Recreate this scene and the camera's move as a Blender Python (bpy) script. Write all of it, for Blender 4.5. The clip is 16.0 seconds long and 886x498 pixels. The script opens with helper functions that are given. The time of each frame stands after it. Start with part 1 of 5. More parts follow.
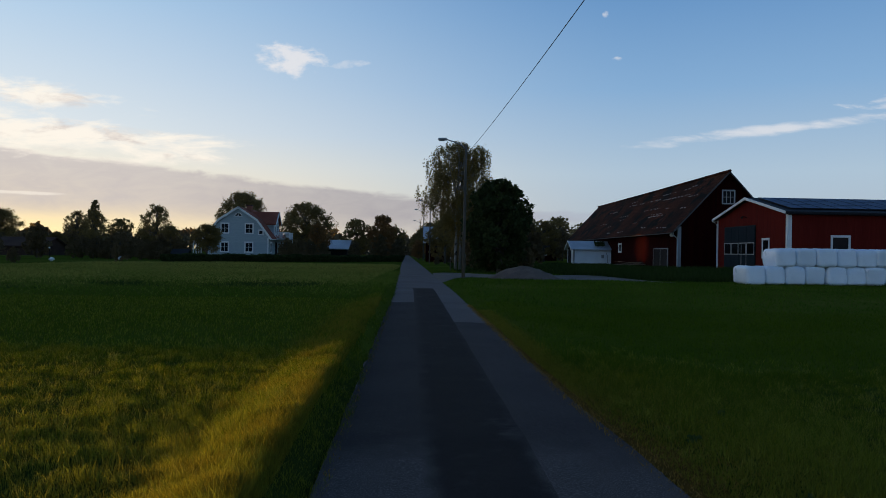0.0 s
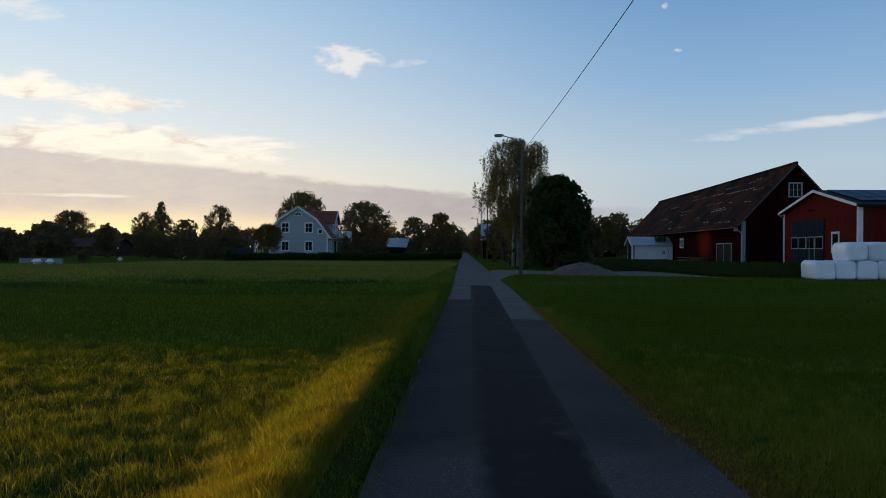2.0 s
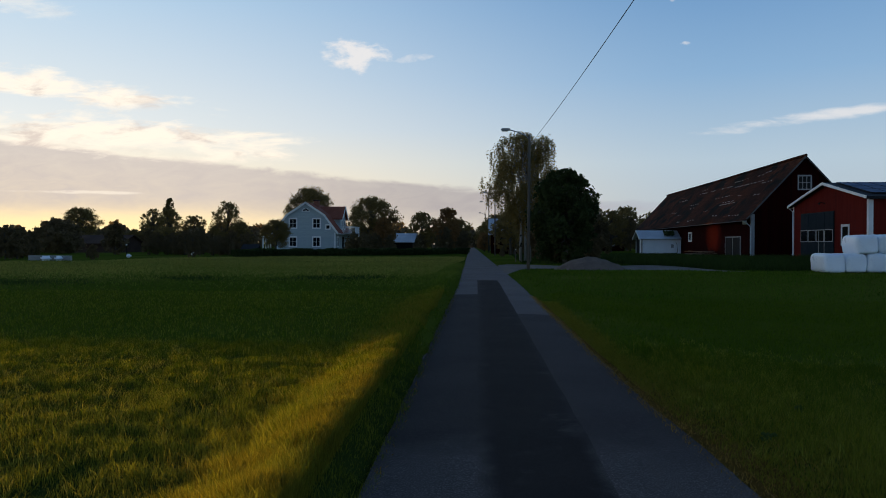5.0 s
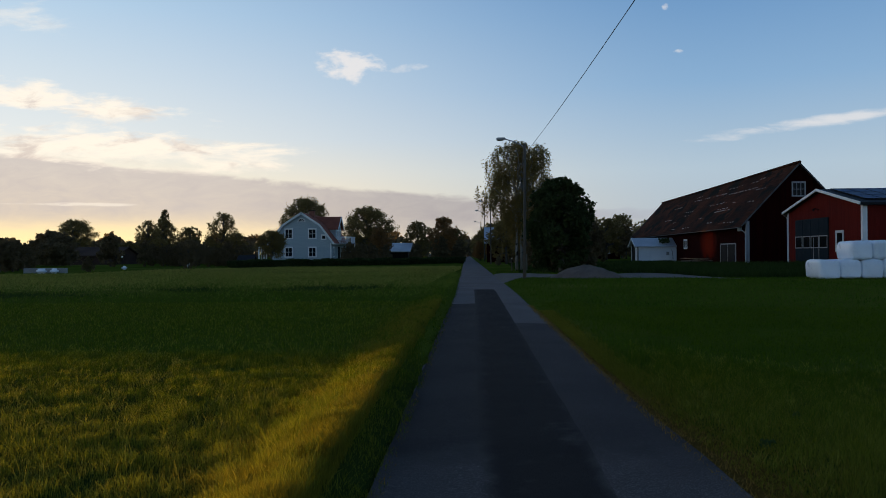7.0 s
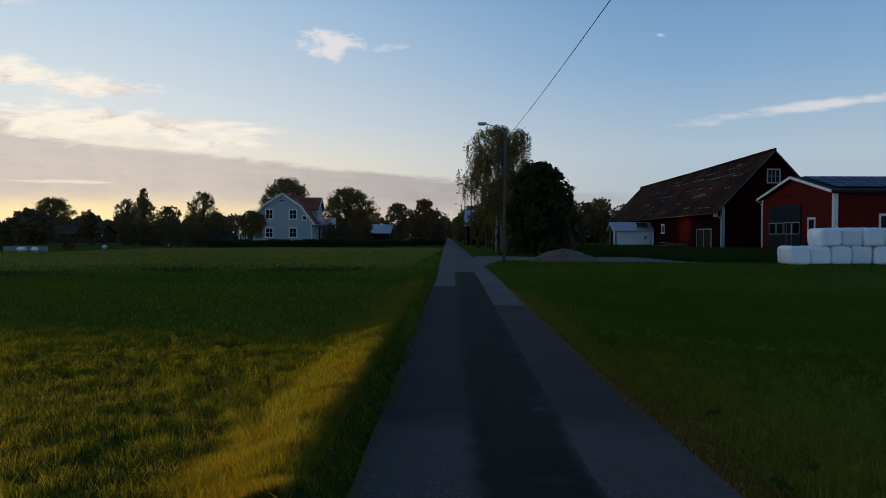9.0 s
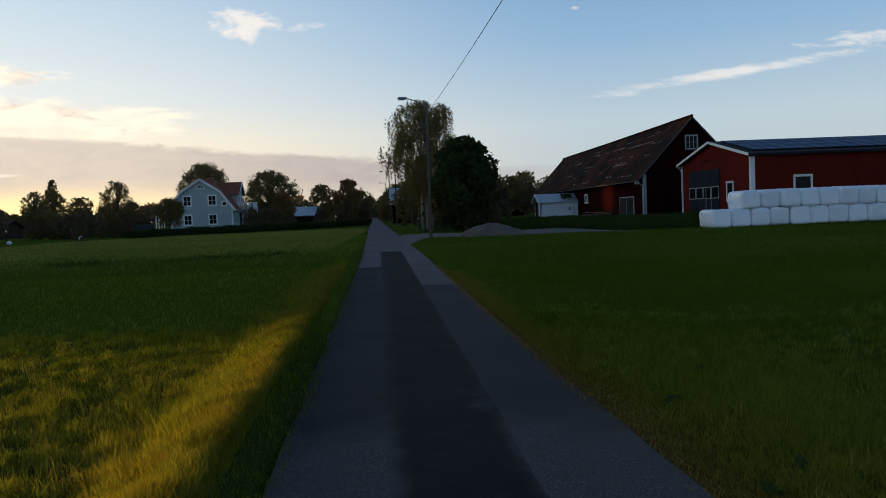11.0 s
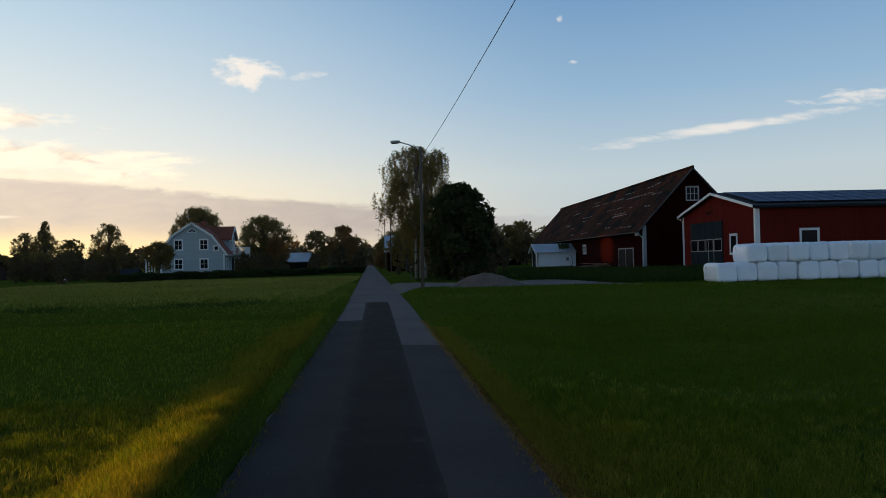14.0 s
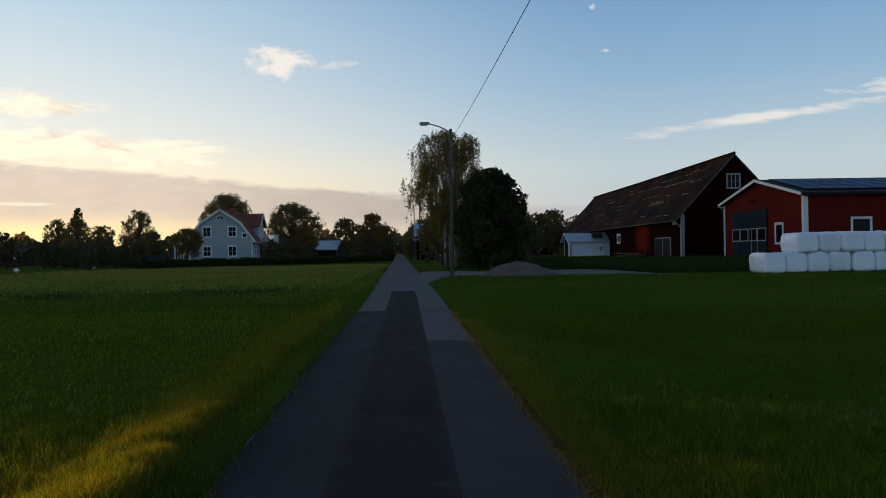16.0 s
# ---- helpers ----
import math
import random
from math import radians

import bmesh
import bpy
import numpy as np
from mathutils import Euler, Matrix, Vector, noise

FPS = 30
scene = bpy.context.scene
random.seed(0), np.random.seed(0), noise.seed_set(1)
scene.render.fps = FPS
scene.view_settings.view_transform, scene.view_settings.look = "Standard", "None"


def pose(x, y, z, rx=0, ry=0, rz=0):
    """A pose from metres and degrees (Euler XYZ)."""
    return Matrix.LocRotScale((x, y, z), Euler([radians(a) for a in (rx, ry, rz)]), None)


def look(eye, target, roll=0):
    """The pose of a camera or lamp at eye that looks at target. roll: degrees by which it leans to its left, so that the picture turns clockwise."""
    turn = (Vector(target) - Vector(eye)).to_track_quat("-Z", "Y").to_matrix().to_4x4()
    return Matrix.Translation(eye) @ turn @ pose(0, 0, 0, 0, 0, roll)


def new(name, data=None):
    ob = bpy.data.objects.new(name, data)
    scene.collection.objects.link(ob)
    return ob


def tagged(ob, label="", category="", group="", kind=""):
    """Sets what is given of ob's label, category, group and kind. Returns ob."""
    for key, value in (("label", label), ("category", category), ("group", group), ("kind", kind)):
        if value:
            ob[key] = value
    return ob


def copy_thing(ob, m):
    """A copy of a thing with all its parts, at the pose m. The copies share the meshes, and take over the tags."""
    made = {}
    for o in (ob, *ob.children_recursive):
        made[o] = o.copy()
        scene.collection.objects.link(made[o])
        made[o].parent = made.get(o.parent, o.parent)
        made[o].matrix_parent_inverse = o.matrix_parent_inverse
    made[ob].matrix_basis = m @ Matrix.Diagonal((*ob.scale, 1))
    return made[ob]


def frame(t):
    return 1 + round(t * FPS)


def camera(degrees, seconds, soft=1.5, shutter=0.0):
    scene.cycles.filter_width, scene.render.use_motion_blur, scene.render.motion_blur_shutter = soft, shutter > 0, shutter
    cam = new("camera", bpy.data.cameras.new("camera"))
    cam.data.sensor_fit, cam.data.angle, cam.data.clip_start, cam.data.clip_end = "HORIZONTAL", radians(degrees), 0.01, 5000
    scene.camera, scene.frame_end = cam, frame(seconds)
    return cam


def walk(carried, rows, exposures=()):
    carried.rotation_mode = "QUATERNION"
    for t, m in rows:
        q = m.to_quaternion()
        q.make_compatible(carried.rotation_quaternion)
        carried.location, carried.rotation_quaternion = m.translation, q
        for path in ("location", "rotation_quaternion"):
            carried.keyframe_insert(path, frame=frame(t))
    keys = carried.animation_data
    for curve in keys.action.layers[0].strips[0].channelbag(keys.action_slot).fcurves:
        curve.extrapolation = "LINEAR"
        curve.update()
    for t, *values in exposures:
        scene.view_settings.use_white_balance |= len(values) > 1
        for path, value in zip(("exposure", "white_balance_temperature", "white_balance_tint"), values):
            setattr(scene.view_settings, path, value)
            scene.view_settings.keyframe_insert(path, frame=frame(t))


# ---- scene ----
cam = camera(58.0, 16.0, 0.9)
PATH = [
    (0, (0.862, 2.904, 1.391), (0.887, 4.904, 1.4), 1.0),
    (0.5, (0.86, 3.043, 1.398), (0.804, 5.042, 1.412), 0.5),
    (1, (0.855, 2.907, 1.411), (0.77, 4.905, 1.442), 0.6),
    (1.5, (0.906, 3.031, 1.365), (0.808, 5.029, 1.378), -0.1),
    (2, (0.911, 3.036, 1.372), (0.791, 5.033, 1.373), 0.5),
    (2.5, (0.891, 2.955, 1.388), (0.77, 4.951, 1.396), 0.9),
    (3, (0.919, 3.086, 1.352), (0.793, 5.082, 1.35), 0.2),
    (3.5, (0.913, 3.31, 1.344), (0.769, 5.305, 1.338), 0.9),
    (3.7, (0.985, 3.376, 1.361), (0.826, 5.37, 1.358), 1.3),
    (6, (0.919, 2.938, 1.384), (0.794, 4.934, 1.366), -0.5),
    (6.5, (0.922, 3.027, 1.397), (0.795, 5.023, 1.391), -0.3),
    (7, (0.916, 3.052, 1.389), (0.787, 5.048, 1.4), -0.3),
    (7.5, (0.937, 3.1, 1.37), (0.808, 5.096, 1.363), -0.2),
    (8, (0.922, 3.001, 1.39), (0.783, 4.996, 1.4), 0.2),
    (8.5, (0.93, 2.832, 1.413), (0.824, 4.829, 1.41), -0.2),
    (9, (0.901, 2.394, 1.449), (0.822, 4.392, 1.414), 0.3),
    (9.5, (0.902, 2.371, 1.475), (0.916, 4.371, 1.48), 1.0),
    (9.7, (0.896, 2.515, 1.482), (0.992, 4.512, 1.479), 0.2),
    (11.8, (1.147, 3.934, 1.387), (1.227, 5.929, 1.27), -3.0),
    (12, (1.218, 4.182, 1.392), (1.285, 6.178, 1.278), -2.7),
    (12.5, (1.287, 4.572, 1.37), (1.331, 6.568, 1.245), -2.5),
    (13, (1.211, 4.509, 1.43), (1.272, 6.507, 1.37), 0.3),
    (13.5, (1.243, 4.798, 1.402), (1.398, 6.792, 1.385), 0.0),
    (14, (1.268, 5.213, 1.435), (1.381, 7.209, 1.463), -1.3),
    (14.5, (1.244, 5.574, 1.384), (1.34, 7.571, 1.344), 0.0),
    (15, (1.224, 5.691, 1.402), (1.355, 7.686, 1.367), 0.4),
    (15.5, (1.284, 6.137, 1.415), (1.412, 8.133, 1.425), 0.4),
    (16, (1.332, 6.999, 1.341), (1.37, 8.999, 1.344), -0.9),
]
walk(cam, [(t, look(e, g, r)) for t, e, g, r in PATH], exposures=[(0, 1.74, 6350, 10), (0.5, 1.83, 6500, 10), (1, 1.86, 6550, 10), (1.5, 1.83, 6650, 10), (3.5, 1.84, 6700, 10), (7, 1.79, 6650, 10), (9.5, 1.68, 6600, 10), (12, 2.08, 7300, 10), (12.5, 2.08, 7300, 10), (13.5, 2.0, 7450, 10), (14.5, 1.9, 7400, 10), (16, 1.92, 7400, 10)])

# ---- light and sky ----
SUN_EL = 1.9
SUN_AZ = -82.0          # degrees clockwise from the way ahead (+y)
sa, se = radians(SUN_AZ), radians(SUN_EL)
TO_SUN = Vector((math.sin(sa) * math.cos(se), math.cos(sa) * math.cos(se), math.sin(se)))
sun_data = bpy.data.lights.new("sun", "SUN")
sun_data.energy, sun_data.angle, sun_data.color = 2.6, radians(0.4), (1.0, 0.60, 0.15)
sun = new("sun", sun_data)
sun.matrix_world = look(TO_SUN * 200, (0, 0, 0))


class Nodes:
    """Short calls for building a node tree."""

    def __init__(self, tree):
        self.tree = tree
        tree.nodes.clear()

    def add(self, kind, *links, **values):
        n = self.tree.nodes.new(kind)
        if "operation" in values:
            n.operation = values["operation"]
        if "use_clamp" in values:
            n.use_clamp = values["use_clamp"]
        if "interpolation_type" in values:
            n.interpolation_type = values["interpolation_type"]
        for key, v in links:
            if isinstance(v, bpy.types.NodeSocket):
                self.tree.links.new(v, n.inputs[key])
            else:
                n.inputs[key].default_value = v
        return n

    def math(self, op, a, b=0.0, c=0.0, clamp=False):
        return self.add("ShaderNodeMath", (0, a), (1, b), (2, c), operation=op, use_clamp=clamp).outputs[0]

    def noise(self, vector, scale, detail=4.0, rough=0.55, distort=0.0):
        return self.add("ShaderNodeTexNoise", ("Vector", vector), ("Scale", scale), ("Detail", detail), ("Roughness", rough),
                        ("Distortion", distort)).outputs["Fac"]

    def ramp(self, fac, *stops):
        n = self.add("ShaderNodeValToRGB", (0, fac))
        e = n.color_ramp.elements
        while len(e) < len(stops):
            e.new(0.5)
        for el, (p, c) in zip(e, stops):
            el.position = p
            el.color = c if isinstance(c, tuple) and len(c) == 4 else ((*c, 1) if isinstance(c, tuple) else (c, c, c, 1))
        return n.outputs[0]

    def mix(self, fac, a, b, blend="MIX"):
        n = self.tree.nodes.new("ShaderNodeMix")
        n.data_type, n.blend_type = "RGBA", blend
        for i, v in ((0, fac), (6, a), (7, b)):
            if isinstance(v, bpy.types.NodeSocket):
                self.tree.links.new(v, n.inputs[i])
            else:
                n.inputs[i].default_value = (*v, 1) if isinstance(v, tuple) and len(v) == 3 else v
        return n.outputs[2]

    def map01(self, v, lo, hi):
        return self.add("ShaderNodeMapRange", (0, v), (1, lo), (2, hi), (3, 0.0), (4, 1.0), interpolation_type="SMOOTHSTEP").outputs[0]


def make_world():
    world = bpy.data.worlds.new("evening_sky")
    scene.world = world
    world.use_nodes = True
    n = Nodes(world.node_tree)
    sky = n.add("ShaderNodeTexSky")
    sky.sky_type, sky.sun_disc = "NISHITA", False
    sky.sun_elevation, sky.sun_rotation = radians(SUN_EL), radians(SUN_AZ)
    sky.air_density, sky.dust_density, sky.ozone_density, sky.altitude = 1.0, 1.4, 1.6, 20
    d = n.add("ShaderNodeSeparateXYZ", (0, n.add("ShaderNodeTexCoord").outputs["Generated"]))
    x, y, z = d.outputs
    ahead = n.map01(y, 0.1, 0.3)
    ys = n.math("MAXIMUM", y, 0.05)
    u, v = n.math("DIVIDE", x, ys), n.math("DIVIDE", z, ys)      # tangents of the bearing and of the height
    uv = n.add("ShaderNodeCombineXYZ", (0, u), (1, v)).outputs[0]

    def stretched(su, sv):
        return n.add("ShaderNodeVectorMath", (0, uv), (1, (su, sv, 1)), operation="MULTIPLY").outputs[0]

    detail = n.noise(stretched(22, 70), 1.0, 8.0, 0.62, 0.6)

    def blob(cu, cv, ru, rv, slope, noisy, lo, hi):
        """A cloud: 1 within a slanted ellipse, frayed by noise."""
        du = n.math("SUBTRACT", u, cu)
        dv = n.math("SUBTRACT", n.math("SUBTRACT", v, cv), n.math("MULTIPLY", du, slope))
        a, b = n.math("DIVIDE", du, ru), n.math("DIVIDE", dv, rv)
        r2 = n.math("ADD", n.math("MULTIPLY", a, a), n.math("MULTIPLY", b, b))
        inside = n.math("SUBTRACT", 1.0, r2)
        frayed = n.math("ADD", inside, n.math("MULTIPLY", n.math("SUBTRACT", noisy, 0.5), 3.4))
        frayed = n.math("ADD", frayed, n.math("MULTIPLY", n.math("SUBTRACT", detail, 0.5), 1.8))
        return n.map01(frayed, lo, hi)

    fine = n.noise(stretched(30, 48), 1.0, 5.0, 0.6, 0.3)
    long_ = n.noise(stretched(9, 46), 1.0, 5.0, 0.58, 0.4)
    soft = n.noise(stretched(4, 18), 1.0, 3.0, 0.5)
    # the evening gradient: blue away from the sun, yellow low down towards it
    far = n.ramp(z, (0.0, (4.3, 4.8, 5.3)), (0.10, (4.1, 5.3, 6.4)), (0.20, (2.3, 4.0, 6.2)), (0.34, (1.0, 2.5, 5.05)), (0.55, (0.6, 1.4, 3.0)), (1.0, (0.25, 0.6, 1.5)))
    near = n.ramp(z, (0.0, (12.0, 8.6, 4.0)), (0.06, (11.0, 9.0, 5.8)), (0.14, (7.6, 8.0, 8.1)), (0.28, (4.6, 6.3, 8.0)), (0.45, (2.2, 3.8, 6.2)), (1.0, (0.25, 0.6, 1.5)))
    toward = n.map01(n.math("ADD", n.math("MULTIPLY", x, -0.88), n.math("MULTIPLY", y, 0.475)), 0.20, 0.97)
    base = n.mix(toward, far, near)
    base = n.mix(1.0, base, n.mix(1.0, sky.outputs[0], (0.15, 0.15, 0.15), "MULTIPLY"), "ADD")
    white, grey = (8.4, 8.1, 8.0), (5.8, 5.2, 5.0)
    warm = n.mix(n.map01(n.noise(stretched(14, 44), 1.0, 5.0, 0.6, 0.5), 0.48, 0.70), (10.4, 9.4, 8.0), (7.0, 6.0, 5.4))

    def lay(under, colour, mask, strength):
        return n.mix(n.math("MULTIPLY", n.math("MULTIPLY", mask, ahead), strength), under, colour)

    grey = n.mix(n.map01(u, -0.40, -0.05), grey, (4.0, 3.7, 3.9))
    # low grey bank, deeper to the west, thinning out over the road
    top = n.math("ADD", n.math("MULTIPLY", u, -0.105), n.math("ADD", n.math("MULTIPLY_ADD", soft, 0.03, 0.046), n.math("MULTIPLY", detail, 0.014)))
    bank = n.math("MULTIPLY", n.map01(n.math("SUBTRACT", top, v), -0.001, 0.006), n.map01(u, 0.30, -0.02))
    base = lay(base, grey, n.math("MULTIPLY", bank, n.map01(n.math("ADD", v, n.math("MULTIPLY_ADD", detail, 0.02, -0.01)), 0.004, 0.05)), n.math("MULTIPLY_ADD", detail, 0.5, 0.55))
    glow = n.math("MULTIPLY", n.map01(v, 0.062, 0.02), n.map01(u, -0.12, -0.5))
    base = lay(base, (12.0, 9.3, 4.6), glow, 0.75)
    base = lay(base, (4.2, 4.5, 5.2), blob(0.155, 0.047, 0.10, 0.009, 0.02, long_, 0.1, 1.0), 0.6)
    # lit streaks and heaps
    base = lay(base, warm, blob(-0.475, 0.137, 0.26, 0.030, -0.09, long_, 0.0, 1.1), 0.85)
    base = lay(base, warm, blob(-0.57, 0.202, 0.21, 0.022, -0.145, long_, 0.0, 1.2), 0.85)
    base = lay(base, warm, blob(-0.55, 0.066, 0.16, 0.0028, -0.02, long_, 0.2, 1.2), 0.5)
    base = lay(base, warm, blob(-0.61, 0.31, 0.09, 0.022, -0.1, long_, 0.2, 1.6), 0.4)
    base = lay(base, white, blob(-0.180, 0.238, 0.044, 0.020, -0.1, fine, -0.1, 1.0), 0.8)
    base = lay(base, white, blob(-0.108, 0.233, 0.026, 0.006, 0.10, fine, 0.2, 1.4), 0.4)
    base = lay(base, white, blob(0.44, 0.164, 0.22, 0.0085, 0.135, long_, 0.0, 1.6), 0.65)
    base = lay(base, white, blob(0.60, 0.20, 0.12, 0.012, 0.05, long_, 0.3, 1.2), 0.6)
    base = lay(base, white, blob(0.231, 0.247, 0.012, 0.004, 0.0, fine, 0.3, 1.2), 0.6)
    base = lay(base, white, blob(0.212, 0.302, 0.006, 0.006, 0.0, fine, 0.3, 1.2), 0.5)
    bg = n.add("ShaderNodeBackground", (0, base), (1, 0.0300))
    out = n.add("ShaderNodeOutputWorld")
    n.tree.links.new(bg.outputs[0], out.inputs[0])


make_world()


# ---- materials ----
def material(name, c1, c2, scale=3.0, fine=40.0, rough=0.8, bump=0.3, bump_scale=60.0, metal=0.0, wear=None, wear_scale=1.0, wear_lo=0.6, wear_hi=0.7,
             stretch=(1, 1, 1), random_tint=0.0, island_tint=0.0, spec=0.12, translucent=0.0, world_space=False, blend=None, fade=None, mottle=0.45):
    m = bpy.data.materials.new(name)
    m.use_nodes = True
    n = Nodes(m.node_tree)
    if world_space:
        co = n.add("ShaderNodeNewGeometry").outputs["Position"]
    else:
        co = n.add("ShaderNodeTexCoord").outputs["Object"]
    co = n.add("ShaderNodeVectorMath", (0, co), (1, stretch), operation="MULTIPLY").outputs[0]
    big, small = n.noise(co, scale), n.noise(co, fine, 3.0)
    col = n.mix(n.map01(big, 0.3, 0.7), c1, c2)
    col = n.mix(n.math("MULTIPLY", n.map01(small, 0.3, 0.75), mottle), col, tuple(0.55 * v for v in c1))
    if wear:
        w = n.map01(n.noise(co, wear_scale, 5.0, 0.6), wear_lo, wear_hi)
        col = n.mix(w, col, wear)
    # shifts the tone at low y: worn pale asphalt, or darkened soil
    if fade:
        lo, hi, pale = fade
        py = n.add("ShaderNodeSeparateXYZ", (0, co)).outputs[1]
        py = n.math("MULTIPLY_ADD", n.noise(co, 1.6, 6.0, 0.65), 1.6, n.math("SUBTRACT", py, 0.8))
        worn = n.map01(py, hi, lo)
        grit = n.math("MULTIPLY", n.map01(n.noise(co, 95.0, 3.0, 0.7), 0.45, 0.72), 0.7)
        pale = n.mix(grit, tuple(0.66 * v for v in pale), tuple(2.3 * v for v in pale))
    if blend:
        # fades into the older surface towards the strip's edges
        mid, half, soft, other = blend
        px, py, _ = n.add("ShaderNodeSeparateXYZ", (0, co)).outputs
        d = n.math("ABSOLUTE", n.math("SUBTRACT", n.math("MULTIPLY_ADD", py, 0.027, px), 1.4398 + mid))
        d = n.math("MULTIPLY_ADD", n.noise(co, 2.2, 5.0, 0.65), 0.22, n.math("SUBTRACT", d, 0.11))
        col = n.mix(n.map01(d, half - soft, half), col, n.mix(worn, other, pale))
    elif fade:
        col = n.mix(worn, col, pale)
    if random_tint:
        r = n.add("ShaderNodeObjectInfo").outputs["Random"]
        col = n.mix(n.math("MULTIPLY", r, random_tint), col, tuple(0.35 * v for v in c2))
    if island_tint:
        r = n.add("ShaderNodeNewGeometry").outputs["Random Per Island"]
        col = n.mix(n.math("MULTIPLY", r, island_tint), col, tuple(1.9 * v for v in c2))
    b = n.add("ShaderNodeBsdfPrincipled", ("Base Color", col), ("Metallic", metal), ("Specular IOR Level", spec),
              ("Roughness", n.math("MULTIPLY_ADD", small, 0.2, rough - 0.1, clamp=True)))
    if bump:
        h = n.noise(co, bump_scale, 4.0, 0.6)
        bp = n.add("ShaderNodeBump", ("Height", h), ("Strength", bump), ("Distance", 0.02))
        n.tree.links.new(bp.outputs[0], b.inputs["Normal"])
    out = n.add("ShaderNodeOutputMaterial")
    shader = b.outputs[0]
    if translucent:
        t = n.add("ShaderNodeBsdfTranslucent", ("Color", col))
        mx = n.add("ShaderNodeMixShader", (0, translucent))
        n.tree.links.new(shader, mx.inputs[1])
        n.tree.links.new(t.outputs[0], mx.inputs[2])
        shader = mx.outputs[0]
    n.tree.links.new(shader, out.inputs[0])
    return m


M = {}
# soil colour darkened up close, painting shade into the gaps between blades
M["ground"] = material("meadow_soil", (0.060, 0.088, 0.010), (0.084, 0.108, 0.015), 0.12, 9.0, 0.95, 1.0, 14.0, world_space=True, spec=0.0,
                       wear=(0.122, 0.128, 0.030), wear_scale=0.08, wear_lo=0.50, wear_hi=0.72, fade=(10.5, 14.0, (0.036, 0.050, 0.010)))
M["grass"] = material("grass_blades", (0.086, 0.108, 0.010), (0.146, 0.150, 0.016), 0.9, 6.5, 0.5, 0, island_tint=0.8, translucent=0.45, world_space=True, spec=0.03, mottle=0.95)
M["long_grass"] = material("long_seeding_blades", (0.062, 0.090, 0.010), (0.230, 0.205, 0.028), 4.0, 9.0, 0.5, 0, island_tint=0.8, translucent=0.45, world_space=True, spec=0.05)
M["deep_grass"] = material("deep_green_grass", (0.043, 0.086, 0.006), (0.068, 0.105, 0.010), 0.25, 3.0, 0.55, 0, island_tint=0.4, translucent=0.4, world_space=True, spec=0.01)
M["mid_grass"] = material("fresh_green_grass", (0.040, 0.074, 0.003), (0.064, 0.095, 0.005), 0.25, 3.0, 0.50, 0, island_tint=0.55, translucent=0.45, world_space=True, spec=0.02)
M["west_grass"] = material("olive_meadow_grass", (0.096, 0.138, 0.017), (0.138, 0.166, 0.025), 0.12, 2.0, 0.55, 0, island_tint=0.4, translucent=0.4, world_space=True, spec=0.01)
M["dry_grass"] = material("dry_verge_grass", (0.200, 0.112, 0.018), (0.300, 0.165, 0.028), 0.6, 5.0, 0.6, 0, island_tint=0.35, translucent=0.3, world_space=True, spec=0.2)
# yellower than the turf, to carry low sunlight in the blades' colour
M["sunlit_gold_grass"] = material("sun_gold_blades", (0.104, 0.104, 0.011), (0.156, 0.132, 0.016), 0.5, 5.0, 0.5, 0, island_tint=0.7, translucent=0.5, world_space=True, spec=0.01)
M["pale_grass"] = material("pale_meadow_grass", (0.215, 0.204, 0.042), (0.288, 0.266, 0.061), 0.15, 2.0, 0.7, 0, island_tint=0.3, translucent=0.5, world_space=True, spec=0.02)
M["earth"] = material("bare_verge_earth", (0.098, 0.058, 0.014), (0.140, 0.080, 0.020), 2.2, 22.0, 0.95, 1.0, 45.0, world_space=True, spec=0.0)
M["straw"] = material("dry_straw", (0.30, 0.23, 0.12), (0.40, 0.32, 0.18), 2.0, 10.0, 0.7, 0, world_space=True)
M["asphalt_old"] = material("worn_asphalt", (0.1455, 0.122, 0.1156), (0.1905, 0.162, 0.1529), 0.5, 70.0, 0.8, 0.9, 110.0, world_space=True, spec=0.03,
                            wear=(0.1980, 0.170, 0.1597), wear_scale=55.0, wear_lo=0.56, wear_hi=0.68)
M["asphalt_mid"] = material("rolled_asphalt", (0.0503, 0.041, 0.0392), (0.0674, 0.056, 0.0519), 0.7, 80.0, 0.8, 0.7, 120.0, world_space=True, spec=0.03,
                            wear=(0.0963, 0.084, 0.0813), wear_scale=48.0, wear_lo=0.58, wear_hi=0.70, fade=(7.8, 8.9, (0.1198, 0.101, 0.0931)))
M["asphalt_new"] = material("fresh_asphalt", (0.0310, 0.025, 0.0235), (0.0417, 0.034, 0.0314), 0.9, 80.0, 0.8, 0.7, 120.0, world_space=True, spec=0.03,
                            wear=(0.074, 0.063, 0.060), wear_scale=1.6, wear_lo=0.56, wear_hi=0.74, blend=(0.0, 0.42, 0.16, (0.0524, 0.043, 0.0402)), fade=(7.8, 8.9, (0.1198, 0.101, 0.0931)))
M["asphalt_right"] = material("paler_rolled_asphalt", (0.0685, 0.056, 0.0539), (0.0899, 0.075, 0.0696), 0.7, 80.0, 0.8, 0.7, 120.0, world_space=True, spec=0.03,
                              wear=(0.1177, 0.100, 0.0941), wear_scale=48.0, wear_lo=0.58, wear_hi=0.70, fade=(7.8, 8.9, (0.1263, 0.106, 0.0980)))
M["gravel"] = material("yard_gravel", (0.145, 0.120, 0.100), (0.205, 0.172, 0.145), 0.8, 30.0, 0.9, 0.8, 40.0, world_space=True)
M["heap"] = material("gravel_heap", (0.132, 0.096, 0.076), (0.19, 0.140, 0.110), 2.0, 25.0, 0.95, 1.0, 30.0)
